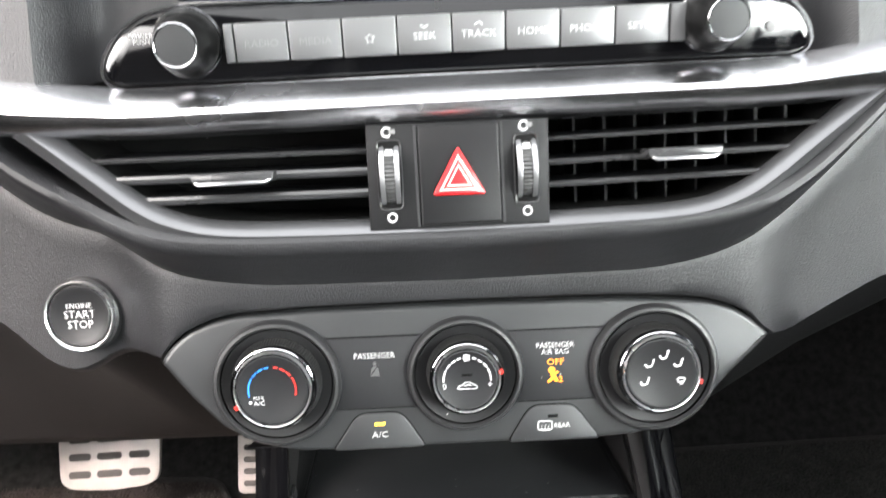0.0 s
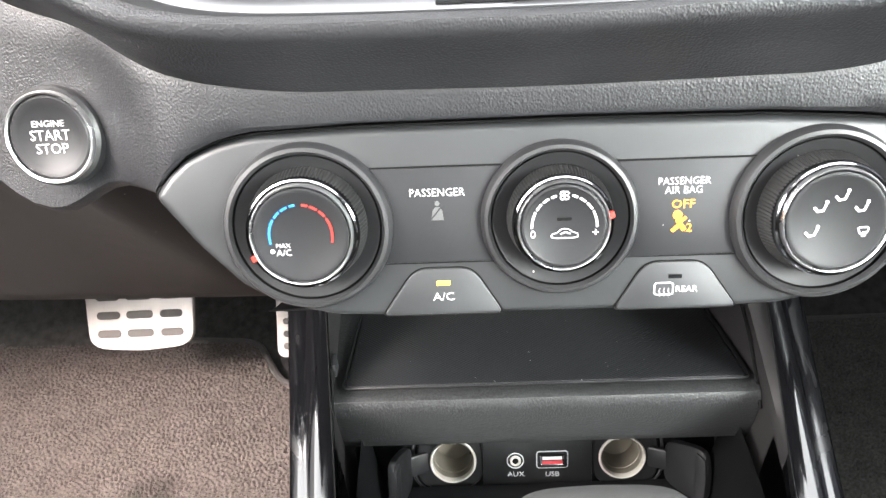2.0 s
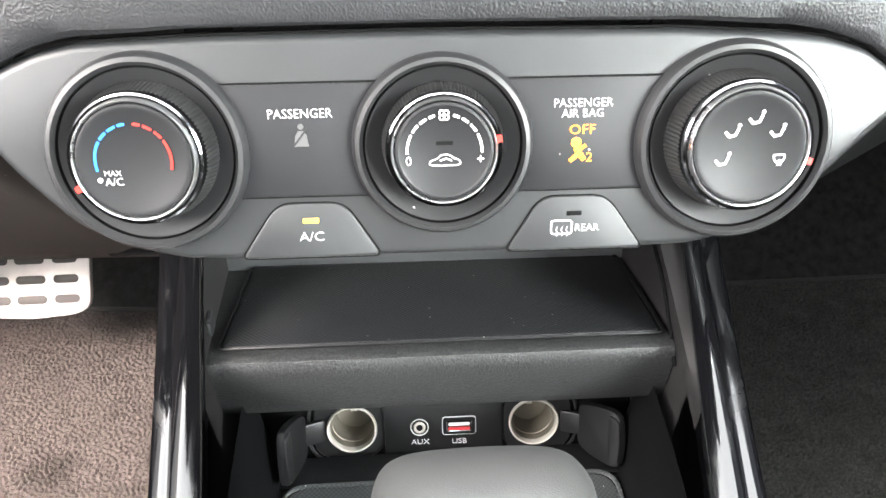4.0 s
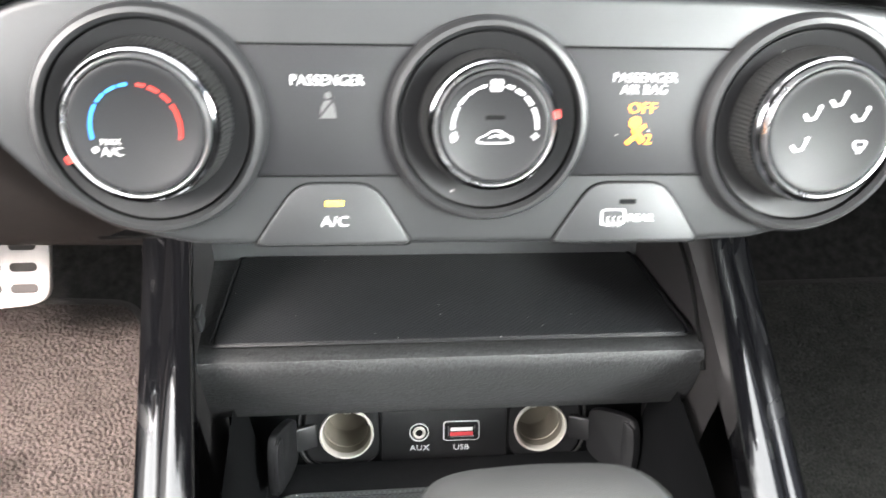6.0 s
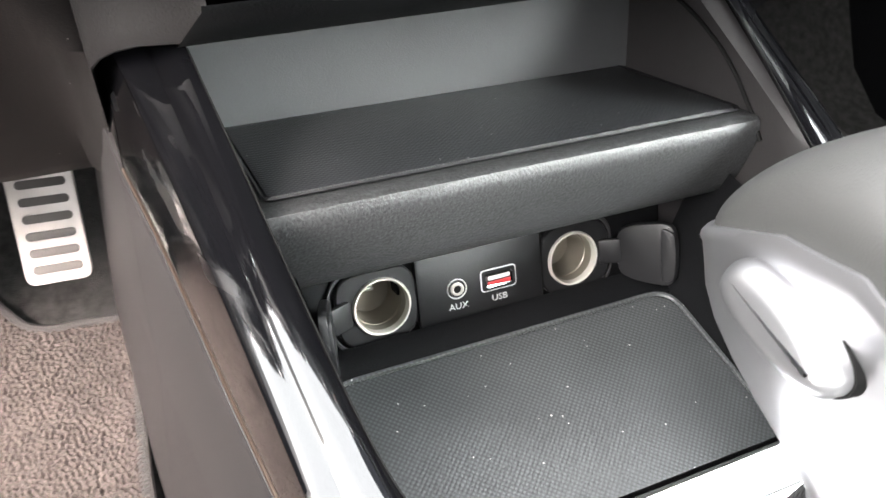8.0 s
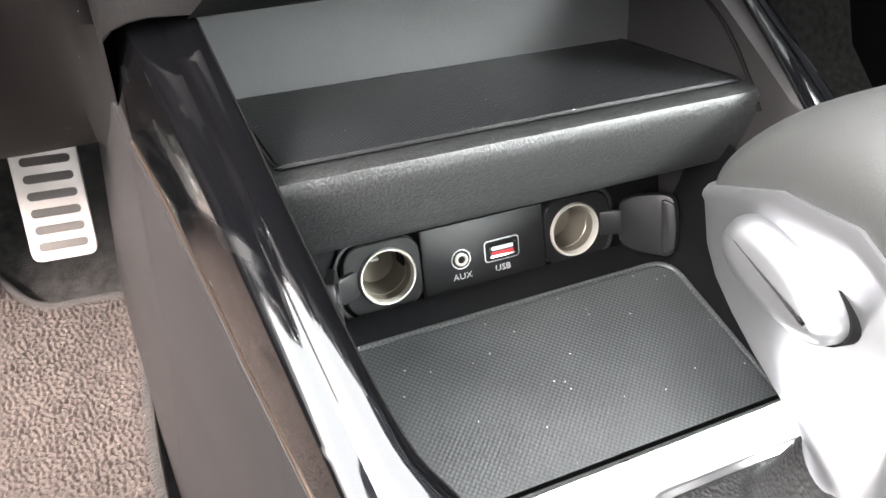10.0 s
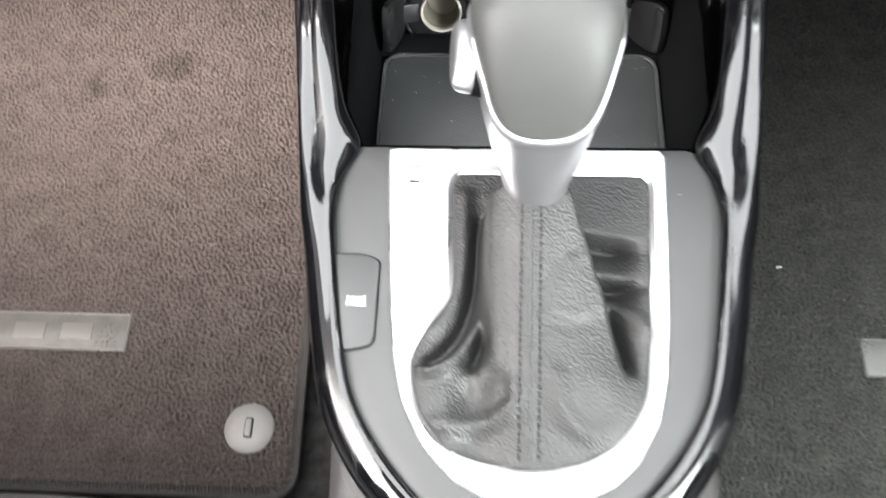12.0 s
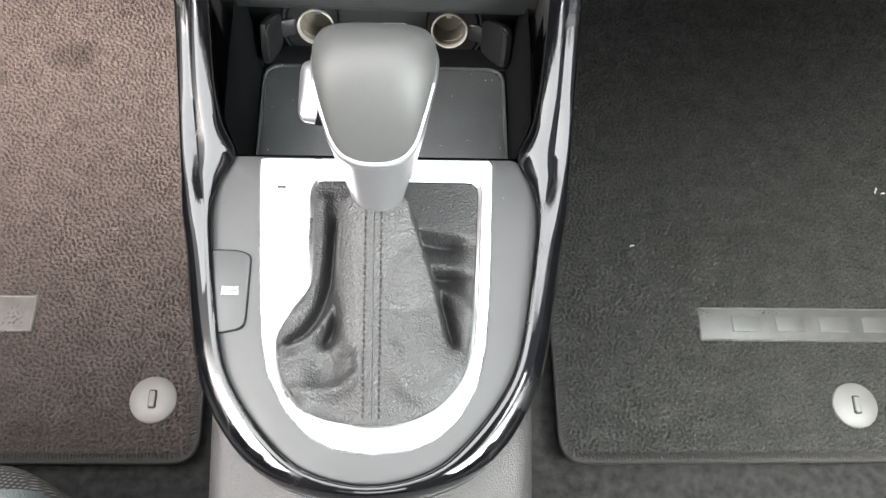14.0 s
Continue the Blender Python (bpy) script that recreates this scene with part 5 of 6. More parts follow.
    part("key_gap", prism(rounded([(-0.0856, 0.1676), (-0.0700, 0.1675), (-0.0628, 0.1644), (-0.0628, 0.1266), (-0.0650, 0.1233), (-0.0772, 0.1208)], 0.003, 4), 0.330, 0.3332), M_GAP, c)
    words("print", "DRIVE\nMODE", 0.0022, M_WHITE, d, -0.0725, 0.1440, 0.3346, 0.01, 1.05)
    # storage floor in front of the gear lever
    f = thing("console_liner", "black dimpled rubber liner in the console tray", "rubber liner")
    part("liner_sheet", prism(rounded([(-0.0795, 0.205), (0.0835, 0.205), (0.0835, 0.333), (-0.0795, 0.333)], 0.012, 5), 0.2600, 0.2640, 0.001), M_RUBBER, f)
    part("liner_edge", tube([(x, y, 0.2640) for x, y in rounded([(-0.0805, 0.205), (0.0845, 0.205), (0.0845, 0.334), (-0.0805, 0.334)], 0.012, 5)], 0.0012, 6, True), M_RUBBER, f, "raised rubber edge")
    t = thing("console_tray", "deep black tray moulded into the console", "tray")
    rings = []
    for w, z in ((0.0905, 0.3315), (0.0895, 0.30), (0.0870, 0.268), (0.0840, 0.2600), (0.02, 0.2595)):
        rings.append([(MID - w, 0.351, z), (MID - w, 0.30, z), (MID - w + 0.002, 0.25, z), (MID - w + 0.012, 0.2262, z), (MID + w - 0.012, 0.2262, z), (MID + w - 0.002, 0.25, z), (MID + w, 0.30, z), (MID + w, 0.351, z)])
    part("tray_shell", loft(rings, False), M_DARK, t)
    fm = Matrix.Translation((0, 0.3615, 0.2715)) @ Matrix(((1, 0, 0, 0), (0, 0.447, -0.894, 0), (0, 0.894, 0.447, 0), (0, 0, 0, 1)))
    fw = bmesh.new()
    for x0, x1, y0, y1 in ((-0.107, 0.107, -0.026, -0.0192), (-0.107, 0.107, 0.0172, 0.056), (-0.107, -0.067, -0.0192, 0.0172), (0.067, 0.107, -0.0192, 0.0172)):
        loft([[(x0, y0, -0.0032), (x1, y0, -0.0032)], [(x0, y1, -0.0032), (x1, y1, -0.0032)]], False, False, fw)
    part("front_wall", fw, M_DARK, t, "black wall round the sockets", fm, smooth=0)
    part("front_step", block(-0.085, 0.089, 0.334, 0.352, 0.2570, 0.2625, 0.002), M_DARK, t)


centre_console()

def gear_lever():
    g = thing("gear_selector", "automatic gear selector with grey leather knob and black gaiter", "gear lever")
    c0, n = (0.003, 0.150), 144
    o = polar(ccw(rounded(PLATE, 0.002, 2)), c0, n)
    i = polar(ccw([p[:2] for p in smooth_path(OPENING[1:-1], 6)] + [(0.0572, 0.2062), (0.0530, 0.2084), (-0.0270, 0.2084), (-0.0308, 0.2062)]), c0, n)
    rings = [[(x, y, 0.326) for x, y in o], [(x, y, 0.3338) for x, y in o], [(x, y, 0.3346) for x, y in shrink(o, 0.0008)], [(x, y, 0.3346) for x, y in shrink(i, -0.0030)], [(x, y, 0.3354) for x, y in shrink(i, -0.0020)], [(x, y, 0.3345) for x, y in shrink(i, -0.0005)], [(x, y, 0.3300) for x, y in i], [(x, y, 0.324) for x, y in i]]
    part("gear_plate", loft(rings, True), M_SATIN, g, "bright satin silver gear plate")
    for x, y, w in ((-0.0500, 0.2045, 0.005), (-0.0500, 0.2125, 0.008)):
        part("plate_slot", prism(rrect(x - w / 2, x + w / 2, y - 0.0006, y + 0.0006, 0.0003, 2), 0.3346, 0.3349), M_FAINT if w > 0.006 else M_GAP, g, "small slot in the plate")
    part("plate_panel", tube([(x, y, 0.3347) for x, y in rrect(-0.0560, -0.0440, 0.2000, 0.2100, 0.0015, 3)], 0.0002, 4, True), M_FAINT, g, "faint moulded panel line")
    # gaiter: a soft height field over the opening
    cell = 0.0008
    GX, GY = np.meshgrid(np.arange(-0.056, 0.0681, cell), np.arange(0.068, 0.2161, cell))

    def step(a, b, v):
        k = np.clip((v - a) / (b - a), 0.0, 1.0)
        return k * k * (3 - 2 * k)

    def hill(cx, cy, sx, sy):
        return np.exp(-((GX - cx) / sx) ** 2 - ((GY - cy) / sy) ** 2)

    def reach_to(line):
        """Distance to a smooth line over the opening, and the side on which a point lies."""
        best, side = np.full(GX.shape, 1.0), np.zeros(GX.shape)
        pts = smooth_path(line, 6)
        for p, q in zip(pts, pts[1:]):
            ex, ey = q[0] - p[0], q[1] - p[1]
            k = np.clip(((GX - p[0]) * ex + (GY - p[1]) * ey) / (ex * ex + ey * ey), 0.0, 1.0)
            dx, dy = GX - p[0] - ex * k, GY - p[1] - ey * k
            d = np.hypot(dx, dy)
            near = d < best
            best, side = np.where(near, d, best), np.where(near, np.sign(ex * dy - ey * dx), side)
        return best, side

    def ridge(line, high, wide):
        return high * np.exp(-(reach_to(line)[0] / wide) ** 2)

    def tuck(line, deep, sharp, wide):
        """Fold that drops steeply on the right of a line and climbs back slowly."""
        d, side = reach_to(line)
        d = np.where(side < 0, d, 0.0)
        return -deep * step(0.0, sharp, d) * np.exp(-np.maximum(0.0, d - sharp) / wide)
    XS = 0.0026
    s = np.clip((0.186 - GY) / 0.108, 0.0, 1.0)
    xl = np.interp(GY, [0.078, 0.095, 0.108, 0.119, 0.132, 0.158, 0.178, 0.205], [-0.004, -0.006, -0.010, -0.0125, -0.0142, -0.0155, -0.0150, -0.012])
    xr = np.interp(GY, [0.078, 0.104, 0.114, 0.126, 0.143, 0.157, 0.175, 0.188, 0.205], [0.040, 0.0415, 0.0405, 0.0378, 0.0335, 0.0288, 0.0228, 0.0188, 0.016])
    soft_l, soft_r = 0.0045 + 0.022 * step(0.126, 0.098, GY), 0.0036 + 0.020 * step(0.120, 0.098, GY)
    spine = 0.3715 - 0.0345 * s ** 1.05
    column = np.where(GX < XS, spine - 0.0085 * ((XS - GX) / 0.018) ** 2, spine - (0.20 + 0.12 * s) * (GX - XS) * (1 - 0.45 * s) - 0.0030 * ((GX - XS) / 0.025) ** 2 * (1 - s))
    f = np.where(GX < XS, 1 - step(0.0, 1.0, (xl - GX) / soft_l), 1 - step(0.0, 1.0, (GX - xr) / soft_r))
    f = np.where(GY > 0.186, f * (1 - step(0.95, 1.25, np.hypot((GX - XS - 0.0012) / 0.0140, (GY - 0.186) / 0.0165))), f)
    out = 0.3352 + tuck([(0.012, 0.1850), (0.022, 0.1820), (0.034, 0.1790), (0.060, 0.1750)], 0.0125, 0.0048, 0.0095)
    out += tuck([(0.020, 0.1625), (0.029, 0.1610), (0.038, 0.1590), (0.060, 0.1565)], 0.0115, 0.0042, 0.0095)
    out = 0.3352 + (out - 0.3352) * (1 - 0.85 * step(0.040, 0.0535, GX))
    out += ridge([(0.0350, 0.1395), (0.0385, 0.1290), (0.0410, 0.1175)], -0.0140, 0.0042) + ridge([(0.036, 0.1450), (0.044, 0.1420), (0.052, 0.1330)], 0.0030, 0.0045)
    out += ridge([(-0.0185, 0.184), (-0.0195, 0.163), (-0.0215, 0.147), (-0.0260, 0.132), (-0.0320, 0.1225), (-0.0390, 0.1165)], -0.0078, 0.0024)
    out += ridge([(-0.0262, 0.196), (-0.0262, 0.160), (-0.0290, 0.1455), (-0.0360, 0.1320)], 0.0030, 0.0036)
    out += ridge([(-0.0145, 0.156), (-0.0160, 0.139), (-0.0225, 0.1250), (-0.0310, 0.1155), (-0.0400, 0.1120)], 0.0075, 0.0030)
    out += ridge([(-0.0140, 0.138), (-0.0155, 0.127), (-0.0205, 0.1170)], -0.0075, 0.0036)
    z = out + (column - out) * f
    z += 0.0055 * hill(-0.0300, 0.1030, 0.0150, 0.0130) - 0.0034 * hill(-0.0215, 0.1030, 0.0085, 0.0065) + 0.0036 * hill(0.032, 0.104, 0.018, 0.015)
    z += ridge([(-0.0360, 0.0905), (-0.0180, 0.0910), (-0.0085, 0.0945), (-0.0040, 0.1005), (-0.0058, 0.1060)], 0.0030, 0.0038) + ridge([(-0.0130, 0.1110), (-0.0080, 0.1080), (-0.0070, 0.1020)], -0.0022, 0.0026)
    z += tuck([(0.0200, 0.1560), (0.0150, 0.1490), (0.0110, 0.1410), (0.0110, 0.1360), (0.0180, 0.1340), (0.0270, 0.1360)], 0.0016, 0.0040, 0.0080)
    z += ridge([(0.0120, 0.1100), (0.0160, 0.0970), (0.0240, 0.0890), (0.0350, 0.0900), (0.0450, 0.1020), (0.0510, 0.1220), (0.0525, 0.1500)], 0.0024, 0.0042)
    rng = np.random.default_rng(8)
    FX, FY = np.meshgrid(np.fft.fftfreq(GX.shape[1], cell), np.fft.fftfreq(GX.shape[0], cell))
    slack = np.fft.ifft2(np.fft.fft2(rng.normal(size=GX.shape)) * np.exp(-0.5 * ((np.hypot(FX, FY) * 0.012 - 1) / 0.5) ** 2)).real
    z += 0.00006 * slack / slack.std()
    for _ in range(5):
        z = (np.roll(z, 1, 0) + np.roll(z, -1, 0) + np.roll(z, 1, 1) + np.roll(z, -1, 1) + 2 * z) / 6

    def height(x, y):
        return float(z[int(round((y - 0.068) / cell)), int(round((x + 0.056) / cell))])
    reach = ccw([(x, y) for x, y in shrink(i, -0.0022)])
    bm, grid = bmesh.new(), {}
    for r in range(GX.shape[0]):
        y = GY[r, 0]
        cross = sorted(p[0] + (q[0] - p[0]) * (y - p[1]) / (q[1] - p[1]) for p, q in zip(reach, reach[1:] + reach[:1]) if (p[1] > y) != (q[1] > y))
        if len(cross) < 2:
            continue
        for k in range(GX.shape[1]):
            x = GX[r, k]
            if cross[0] <= x <= cross[-1]:
                e = float(step(0.0006, 0.0026, min(x - cross[0], cross[-1] - x, 0.2105 - y, y - 0.0725)))
                grid[k, r] = bm.verts.new((x, y, 0.3328 + (z[r, k] - 0.3328) * e))
    for gx, gy in grid:
        q = [grid.get((gx + a, gy + b)) for a, b in ((0, 0), (1, 0), (1, 1), (0, 1))]
        if None not in q:
            bm.faces.new(q)
    boot = part("gaiter", bm, M_BOOT, g, "black grained leather gaiter with folds", smooth=180)
    st = bmesh.new()
    for dx in (-0.0040, 0.0040):
        for k in range(34):
            y = 0.1755 - 0.0029 * k
            pts = [(XS + dx, y - o, height(XS + dx, y - o) + u) for o, u in ((0.0, 0.0), (0.0009, 0.0007), (0.0018, 0.0))]
            tube(pts, 0.00048, 5, False, 1.0, st)
    part("stitching", st, M_THREAD, boot, "two rows of dark stitching")
    part("seam", tube([(XS, 0.0775 + 0.0012 * k, height(XS, 0.0775 + 0.0012 * k) - 0.0001) for k in range(83)], 0.0006, 5), M_BOOT, boot, "raised centre seam")
    # silver neck flaring into the head, leather dome above it
    ax, m = 0.0042, 128
    prof_y = [0.1783, 0.1790, 0.1813, 0.1842, 0.1870, 0.1984, 0.2097, 0.2211, 0.2320, 0.2400, 0.2445, 0.2470]
    prof_w = [0.0, 0.0090, 0.0148, 0.0176, 0.0198, 0.0240, 0.0268, 0.0278, 0.0273, 0.0250, 0.0190, 0.0]
    prof_t = [0.4140, 0.4165, 0.4220, 0.4290, 0.4350, 0.4490, 0.4535, 0.4510, 0.4435, 0.4345, 0.4250, 0.4180]

    crown = smooth_path(list(zip(prof_y, prof_t)), 8)
    crown_y, crown_t = [p[0] for p in crown], [p[1] for p in crown]

    def base(y):
        return float(np.interp(y, [0.1783, 0.185, 0.192, 0.206, 0.222, 0.235, 0.247], [0.4120, 0.4190, 0.4275, 0.4340, 0.4300, 0.4205, 0.4100]))
    half = [(w, y) for w, y in zip(prof_w, prof_y)]
    plan = [(x, y) for x, y in half] + [(-x, y) for x, y in half[::-1][1:-1]]
    plan = polar(ccw(rounded(plan, 0.006, 4)), (0.0, 0.2120), m)

    def dome(scale, lift, grow=0.0):
        out = []
        for x, y in plan:
            px, py = x * scale * (1 + grow), 0.2120 + (y - 0.2120) * scale * (1 + grow)
            top = float(np.interp(py, crown_y, crown_t))
            out.append((ax + px, py, base(py) + max(0.0, top - base(py)) * lift))
        return out
    head = [dome(0.97, -0.2), dome(0.995, 0.0), dome(1.0, 0.16)]
    for s in range(1, 15):
        f = s / 15
        sc = math.cos(f * math.pi / 2) ** 0.75
        head.append(dome(sc, 0.16 + 0.84 * (1 - sc ** 3.2) ** (1 / 2.4)))
    head.append(dome(0.01, 1.0))
    part("leather_head", loft(head, True, True), M_PAD, g, "smooth grey leather knob pad", smooth=80)
    part("head_piping", tube([(x, y, z - 0.0006) for x, y, z in dome(1.0, 0.0, 0.012)], 0.00035, 6, True), M_GAP, g, "dark joint under the pad")
    rings2 = []
    for f, h, wide in ((0.0, -0.05, 1.0), (0.0, 0.0, 1.0), (0.10, 0.05, 1.0), (0.30, 0.15, 1.0), (0.52, 0.28, 1.0), (0.70, 0.42, 1.0), (0.84, 0.56, 1.0), (0.93, 0.70, 1.0), (0.98, 0.84, 1.005), (1.0, 0.93, 1.02), (1.0, 0.97, 1.045), (1.0, 1.0, 1.048), (1.0, 1.03, 1.035), (1.0, 1.03, 1.0)):
        ring = []
        for q, (x, y) in enumerate(plan):
            a = 2 * math.pi * q / m
            nx, ny, nz = 0.0136 * math.cos(a), 0.1870 + (0.0120 if math.sin(a) < 0 else 0.0170) * math.sin(a), 0.3680
            ox, oy = x * wide, 0.2120 + (y - 0.2120) * wide
            oz = base(oy) - 0.0010
            # the belly stays closer to the neck at the front
            ff = f ** (1.0 if math.sin(a) < 0 else 1.0 + 0.25 * math.sin(a))
            ring.append((ax + nx + (ox - nx) * ff, ny + (oy - ny) * ff, nz + (oz - nz) * h))
        rings2.append(ring)
    part("silver_neck", loft(rings2, True, True), M_NECK, g, "satin silver neck flaring into the knob", smooth=70)
    rel = Matrix.Translation((ax - 0.0275, 0.2110, 0.4165)) @ Matrix.Rotation(radians(4), 4, "X") @ Matrix.Rotation(radians(-72), 4, "Y")
    part("release_button", prism(rounded([(-0.0060, 0.0165), (0.0055, 0.0165), (0.0072, 0.0), (0.0030, -0.0140), (-0.0040, -0.0140), (-0.0075, 0.0)], 0.008, 6), -0.012, 0.0072, 0.0045, soft=5), M_NECK, g, "silver release button on the knob's side", rel)
    rim = shrink(ccw(rounded([(-0.0060, 0.0165), (0.0055, 0.0165), (0.0072, 0.0), (0.0030, -0.0140), (-0.0040, -0.0140), (-0.0075, 0.0)], 0.008, 6)), -0.0005)
    part("button_gap", prism(rim, -0.012, -0.0006), M_GAP, g, "dark gap round the button", rel)


gear_lever()


# ---------------------------------------------------------------- floor mats
def mat(name, outline, label, badge, eye, seed, pile):
    t = thing(name, label, "floor mat", group="front floor mats")
    poly = ccw([tuple(p) for p in rounded(outline, 0.022, 6)])
    xs, ys = [p[0] for p in poly], [p[1] for p in poly]
    step = 0.0011
    X, Y = np.arange(min(xs), max(xs), step), np.arange(min(ys), max(ys), step)
    GX, GY = np.meshgrid(X, Y)
    inside = np.zeros(GX.shape, bool)
    for p, q in zip(poly, poly[1:] + poly[:1]):
        cross = ((p[1] > GY) != (q[1] > GY)) & (GX < (q[0] - p[0]) * (GY - p[1]) / (q[1] - p[1] + 1e-12) + p[0])
        inside ^= cross
    rng = np.random.default_rng(seed)
    FX, FY = np.meshgrid(np.fft.fftfreq(GX.shape[1], step), np.fft.fftfreq(GX.shape[0], step))
    F = np.hypot(FX, FY)

    def band(wave, wide):
        # random relief whose bumps are about one wavelength apart
        a = np.fft.ifft2(np.fft.fft2(rng.normal(size=GX.shape)) * np.exp(-0.5 * ((F * wave - 1) / wide) ** 2)).real
        return a / a.std()
    C = np.tanh(1.7 * band(0.0044, 0.26) + 0.45)
    H = np.where(C > 0, 0.0010, 0.0040) * C + 0.00022 * band(0.0026, 0.3) + 0.0006 * band(0.09, 0.6)
    idx = -np.ones(GX.shape, int)
    idx[inside] = np.arange(inside.sum())
    verts = np.c_[GX[inside] + rng.normal(size=inside.sum()) * 0.0002, GY[inside] + rng.normal(size=inside.sum()) * 0.0002, H[inside]]
    ok = inside[:-1, :-1] & inside[1:, :-1] & inside[:-1, 1:] & inside[1:, 1:]
    quads = np.c_[idx[:-1, :-1][ok], idx[:-1, 1:][ok], idx[1:, 1:][ok], idx[1:, :-1][ok]]
    me = bpy.data.meshes.new("pile")
    me.from_pydata(verts.tolist(), [], quads.tolist())
    me.materials.append(pile)
    me.polygons.foreach_set("use_smooth", [True] * len(me.polygons))
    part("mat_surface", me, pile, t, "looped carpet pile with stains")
    part("backing", prism(poly, -0.012, -0.006), M_BIND, t)
    part("binding", tube([(x, y, -0.0005) for x, y in poly], 0.0038, 8, True, 0.9), M_BIND, t, "stitched edge binding")
    st = bmesh.new()
    edge = shrink(poly, 0.0055)
    for p, q in zip(edge, edge[1:] + edge[:1]):
        length = math.hypot(q[0] - p[0], q[1] - p[1])
        k = max(1, int(length / 0.0032))
        for j in range(k):
            if max(p[1], q[1]) > 0.60:
                continue
            x, y = p[0] + (q[0] - p[0]) * j / k, p[1] + (q[1] - p[1]) * j / k
            dx, dy = (q[0] - p[0]) / length, (q[1] - p[1]) / length
            tube([(x, y, 0.0008), (x + dx * 0.0014 + dy * 0.0030, y + dy * 0.0014 - dx * 0.0030, 0.0034), (x + dx * 0.0022 + dy * 0.0062, y + dy * 0.0022 - dx * 0.0062, 0.0022)], 0.00095, 4, bm=st)
    part("whip_stitch", st, M_BIND, t, "close stitches over the edge")
    x0, x1, y0, y1 = badge
    b = part("heel_badge", prism(rrect(x0, x1, y0, y1, 0.002, 3), 0.0, 0.0022, 0.0008), M_BADGE, t, "translucent moulded heel badge")
    part("badge_edge", tube([(x, y, 0.0024) for x, y in rrect(x0 + 0.0015, x1 - 0.0015, y0 + 0.0015, y1 - 0.0015, 0.002, 3)], 0.0006, 5, True), M_BADGEBAR, b)
    w = (x1 - x0) / 6.2
    for k in range(5):
        cx = x0 + w * (1.1 + k)
        part("badge_bar", block(cx - w * 0.33, cx + w * 0.33, (y0 + y1) / 2 - 0.0075, (y0 + y1) / 2 + 0.0075, 0.0018, 0.0028, 0.001), M_BADGEBAR, b, "plain raised bar")
    for ex, ey in eye:
        e = part("eyelet", lathe([(0.0215, 0.0), (0.0212, 0.0020), (0.0195, 0.0032), (0.010, 0.0042), (0.0, 0.0044)], 48), M_EYE, t, "round grey fixing disc", Matrix.Translation((ex, ey, 0)))
        part("post_gap", prism(rrect(-0.0036, 0.0036, -0.0085, 0.0085, 0.002, 4), 0.003, 0.0047), M_GAP, e)
        part("post", prism(rrect(-0.0028, 0.0028, -0.0074, 0.0074, 0.0018, 4), 0.003, 0.0068, 0.001), M_EYE, e, "oblong fixing post")


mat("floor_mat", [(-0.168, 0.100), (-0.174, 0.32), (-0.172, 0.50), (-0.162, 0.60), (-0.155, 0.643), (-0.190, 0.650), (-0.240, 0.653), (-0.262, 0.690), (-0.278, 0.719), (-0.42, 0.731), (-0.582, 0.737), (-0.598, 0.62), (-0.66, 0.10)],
    "carpet floor mat stained on the driver's side, coloured for its warm light", (-0.600, -0.331, 0.2165, 0.252), [(-0.2108, 0.1532)], 3, M_CARPET)
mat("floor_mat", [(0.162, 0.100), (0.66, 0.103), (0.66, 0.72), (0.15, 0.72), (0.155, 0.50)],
    "carpet floor mat on the passenger side, coloured for its shade", (0.302, 0.570, 0.212, 0.246), [(0.4417, 0.1502)], 5, M_CARPET2)


def lint(x, y, size, turn):
    bm = tube(smooth_path([(-size, 0, 0.0), (-size * 0.3, size * 0.3, 0.0008), (size * 0.4, -size * 0.1, 0.0006), (size, size * 0.2, 0.0)], 4), 0.0006, 5)
    ob = part("lint", bm, M_LINT, None, "", Matrix.Translation((x, y, 0.0026)) @ Matrix.Rotation(radians(turn), 4, "Z"))
    tagged(ob, "small white scrap of lint lying on the dark mat", "lint", "lint on the mat")


for _x, _y, _s, _a in ((0.2442, 0.3096, 0.0022, 20), (0.5102, 0.3758, 0.0035, 70), (0.5170, 0.3725, 0.0022, 10)):
    lint(_x, _y, _s, _a)


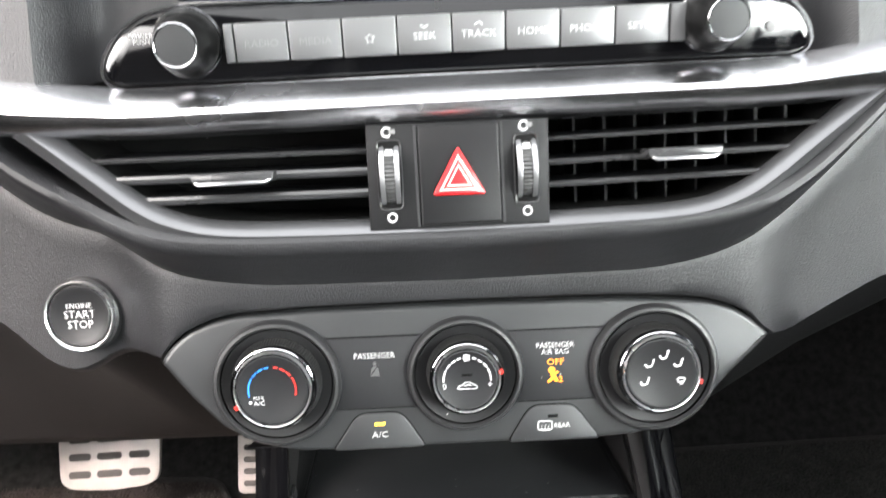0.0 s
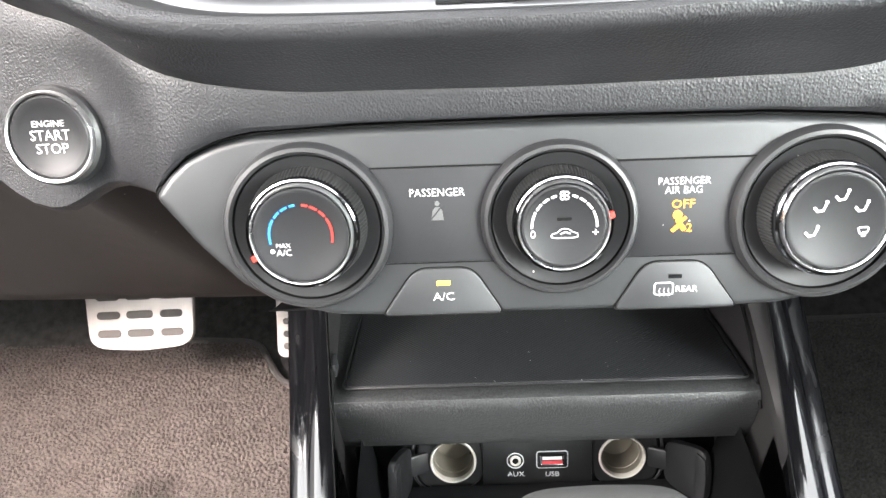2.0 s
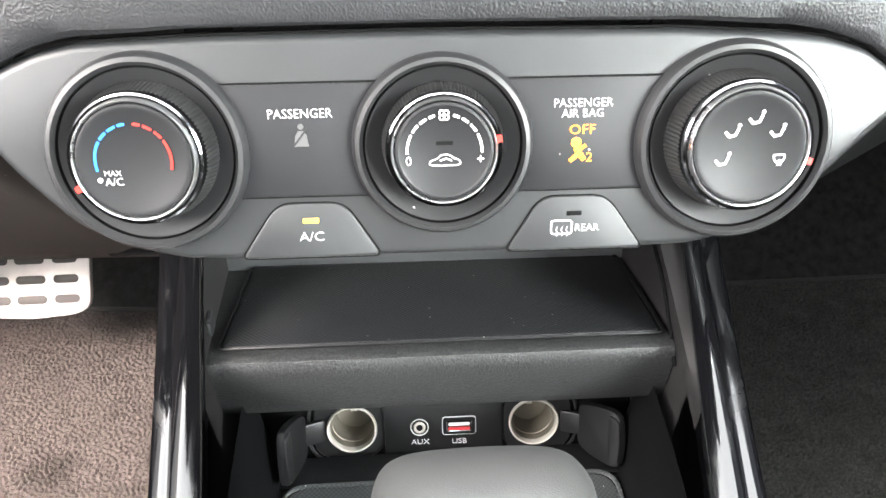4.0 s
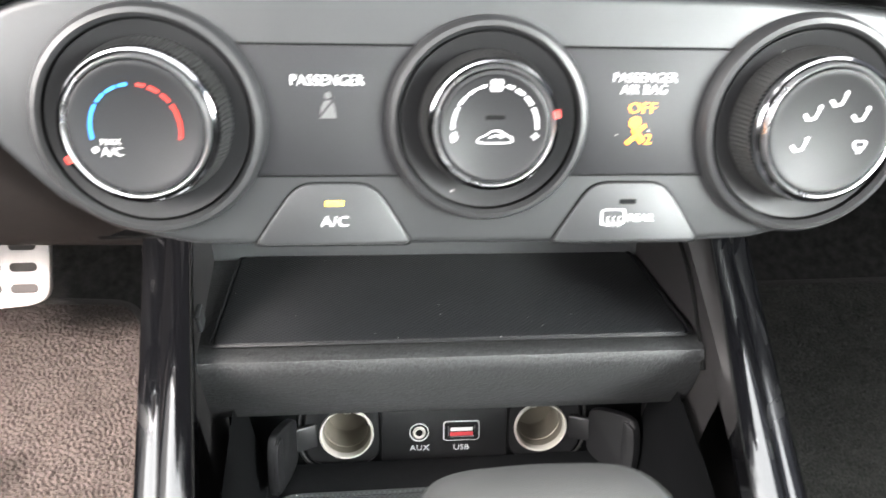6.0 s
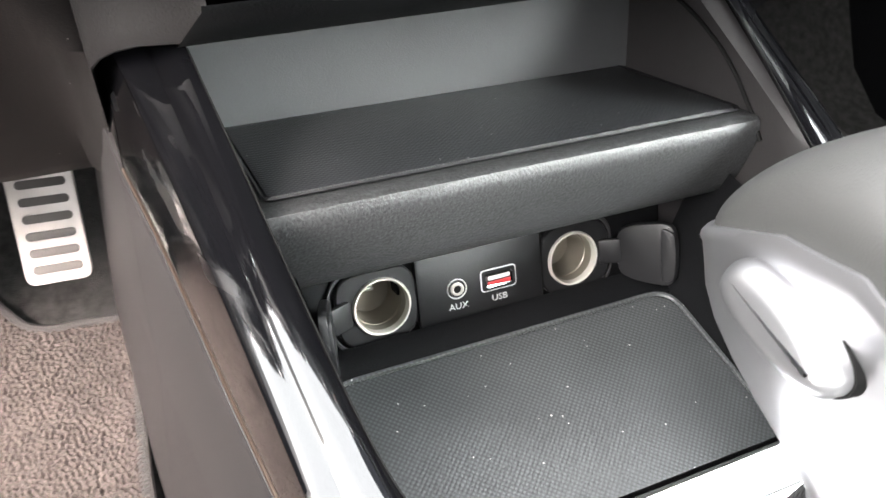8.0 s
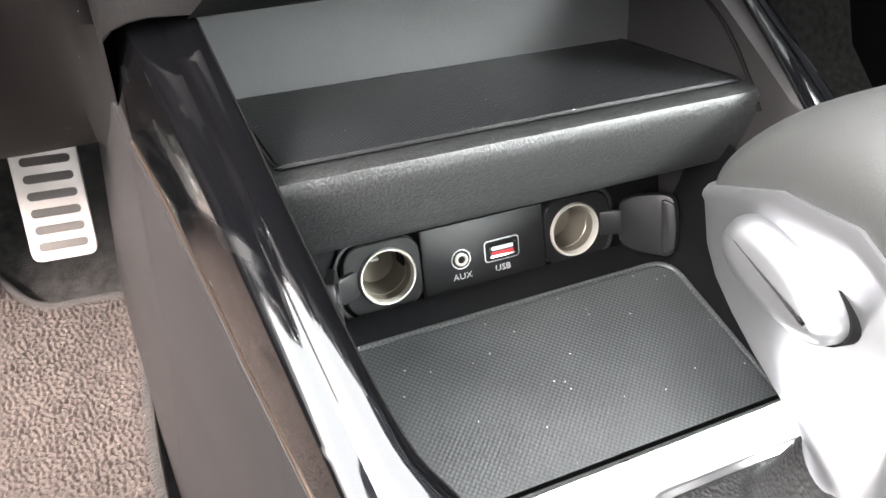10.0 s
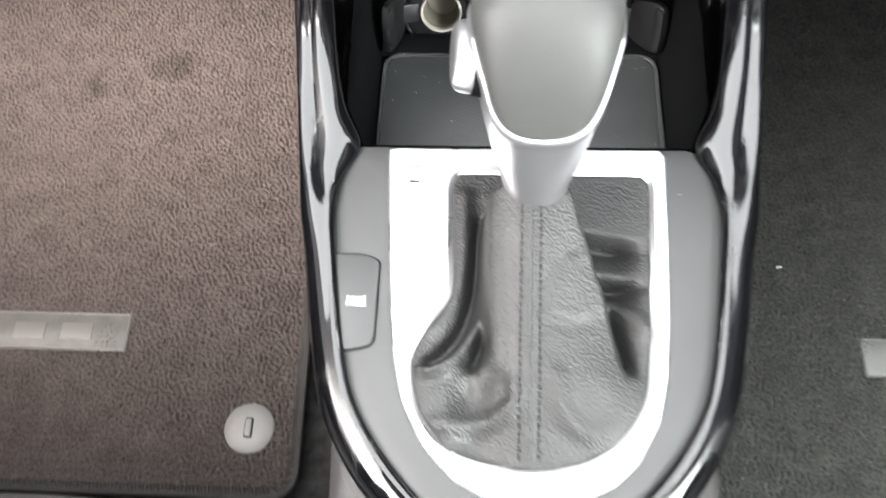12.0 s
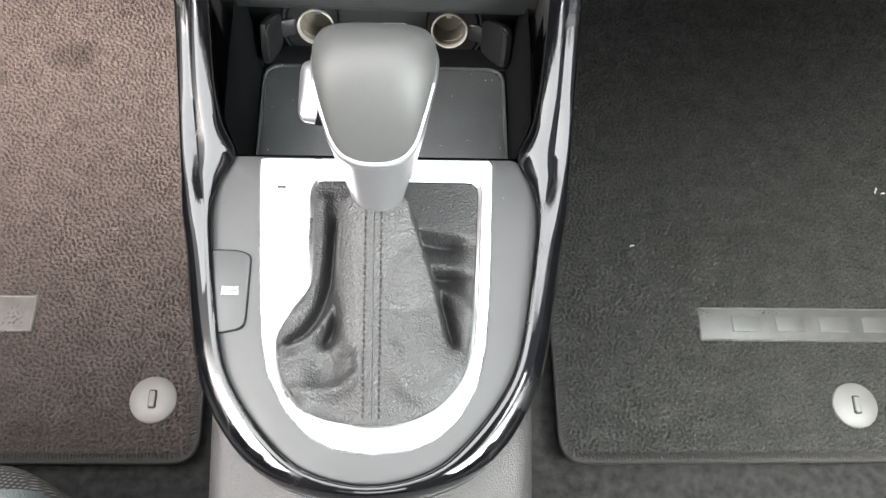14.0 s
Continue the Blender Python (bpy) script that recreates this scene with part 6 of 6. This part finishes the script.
# ---------------------------------------------------------------- pedals
def pedals():
    def slab_with_slots(outline, slots, th, name, parent, label, lab_slot):
        part(name, prism(outline, -th, 0.0, 0.0012), M_PEDAL, parent, label)
        for x0, x1, y0, y1 in slots:
            part("rubber_insert", prism(rrect(x0, x1, y0, y1, (y1 - y0) * 0.48, 5), -0.001, 0.0007, 0.0003), M_PEDRUB, parent, lab_slot)
    b = thing("brake_pedal", "wide brushed metal brake pedal with rubber inserts", "pedal", Matrix.Translation((-0.3490, 0.631, 0.134)) @ Matrix.Rotation(radians(53), 4, "X") @ Matrix.Diagonal((0.98, 0.98, 1, 1)))
    out = rounded([(-0.0525, 0.034), (0.0545, 0.034), (0.0520, -0.024), (0.040, -0.0315), (0.0, -0.0345), (-0.040, -0.0315), (-0.0500, -0.024)], 0.008, 4)
    slots = []
    for r, y in enumerate((0.019, 0.001, -0.017)):
        for x0, x1 in ((-0.041, -0.018), (-0.012, 0.014), (0.021, 0.043)):
            slots.append((x0, x1, y - 0.0038, y + 0.0038))
    slab_with_slots(out, slots, 0.006, "pedal_plate", b, "brushed metal plate", "dark rubber insert")
    part("arm", tube([(0.0, 0.01, -0.020), (0.0, 0.07, -0.03), (0.01, 0.22, 0.02)], 0.010, 8), M_DARK, b, "black steel arm")
    g = thing("accelerator_pedal", "narrow brushed metal accelerator pedal with slots", "pedal", Matrix.Translation((-0.1990, 0.631, 0.129)) @ Matrix.Rotation(radians(61), 4, "X") @ Matrix.Rotation(radians(-3), 4, "Z") @ Matrix.Diagonal((0.95, 1, 1, 1)))
    out = rounded([(-0.0205, 0.062), (0.0262, 0.062), (0.0262, -0.0443), (-0.0205, -0.0443)], 0.008, 5)
    slots = [(-0.0140, 0.0205, -0.0332 + 0.0124 * k - 0.0031, -0.0332 + 0.0124 * k + 0.0031) for k in range(8)]
    slab_with_slots(out, slots, 0.007, "pedal_plate", g, "brushed metal plate", "dark slot insert")
    part("arm", tube([(0.0, 0.04, -0.020), (0.0, 0.12, -0.03), (0.005, 0.25, 0.02)], 0.009, 8), M_DARK, g, "black arm")


pedals()


# ---------------------------------------------------------------- driver's seat
def seat():
    s = thing("driver_seat", "grey cloth driver's seat with stitched bolsters", "car seat")
    base = rrect(-0.66, -0.186, -0.55, 0.072, 0.055, 8)
    rings = [[(x, y, z) for x, y in (shrink(ccw(base), d) if d else ccw(base))] for z, d in ((0.02, 0.03), (0.05, 0.02), (0.16, 0.004), (0.20, 0.0), (0.225, 0.002), (0.245, 0.010), (0.258, 0.024), (0.264, 0.045))]
    part("cushion", loft(rings, True, True), M_SEAT, s, "pale grey woven cushion", smooth=70)
    # out of view, added to keep rear window light off the mats
    part("backrest", prism(rrect(-0.66, -0.20, -0.66, -0.50, 0.05, 6), 0.20, 0.95, 0.04), M_SEAT, s, "unseen upright backrest that blocks rear light")
    part("bolster", tube([(-0.212, 0.044, 0.232), (-0.207, 0.02, 0.240), (-0.205, -0.05, 0.246), (-0.205, -0.50, 0.246)], 0.024, 14), M_SEATL, s, "slate leather side bolster")
    seam = smooth_path([(-0.2262, 0.0440, 0.2520), (-0.2245, 0.0330, 0.2558), (-0.2210, 0.0200, 0.2602), (-0.2195, -0.010, 0.2640), (-0.2190, -0.05, 0.2662), (-0.2190, -0.20, 0.2662)], 9)
    part("piping", tube([(x - 0.0035, y, z - 0.0008) for x, y, z in seam], 0.0016, 6), M_SEATL, s, "slate piping along the cushion")
    dash = bmesh.new()
    for p, q in list(zip(seam, seam[1:]))[::2]:
        tube([p, tuple((a + b) / 2 + (0.0006 if k == 2 else 0) for k, (a, b) in enumerate(zip(p, q))), q], 0.0007, 5, bm=dash)
    part("stitching", dash, M_TEAL, s, "pale teal contrast stitches")
    for x in (-0.181,):
        part("seat_rail", block(x - 0.005, x + 0.005, -0.4, 0.060, -0.018, 0.006, 0.002), M_PEDAL, s, "bright steel runner end")
    # the passenger's seat, pushed further back; its unseen backrest blocks light too
    copy_thing(s, Matrix.Translation((0.86, -0.12, 0)))["label"] = "grey cloth passenger seat with slate bolsters"


seat()
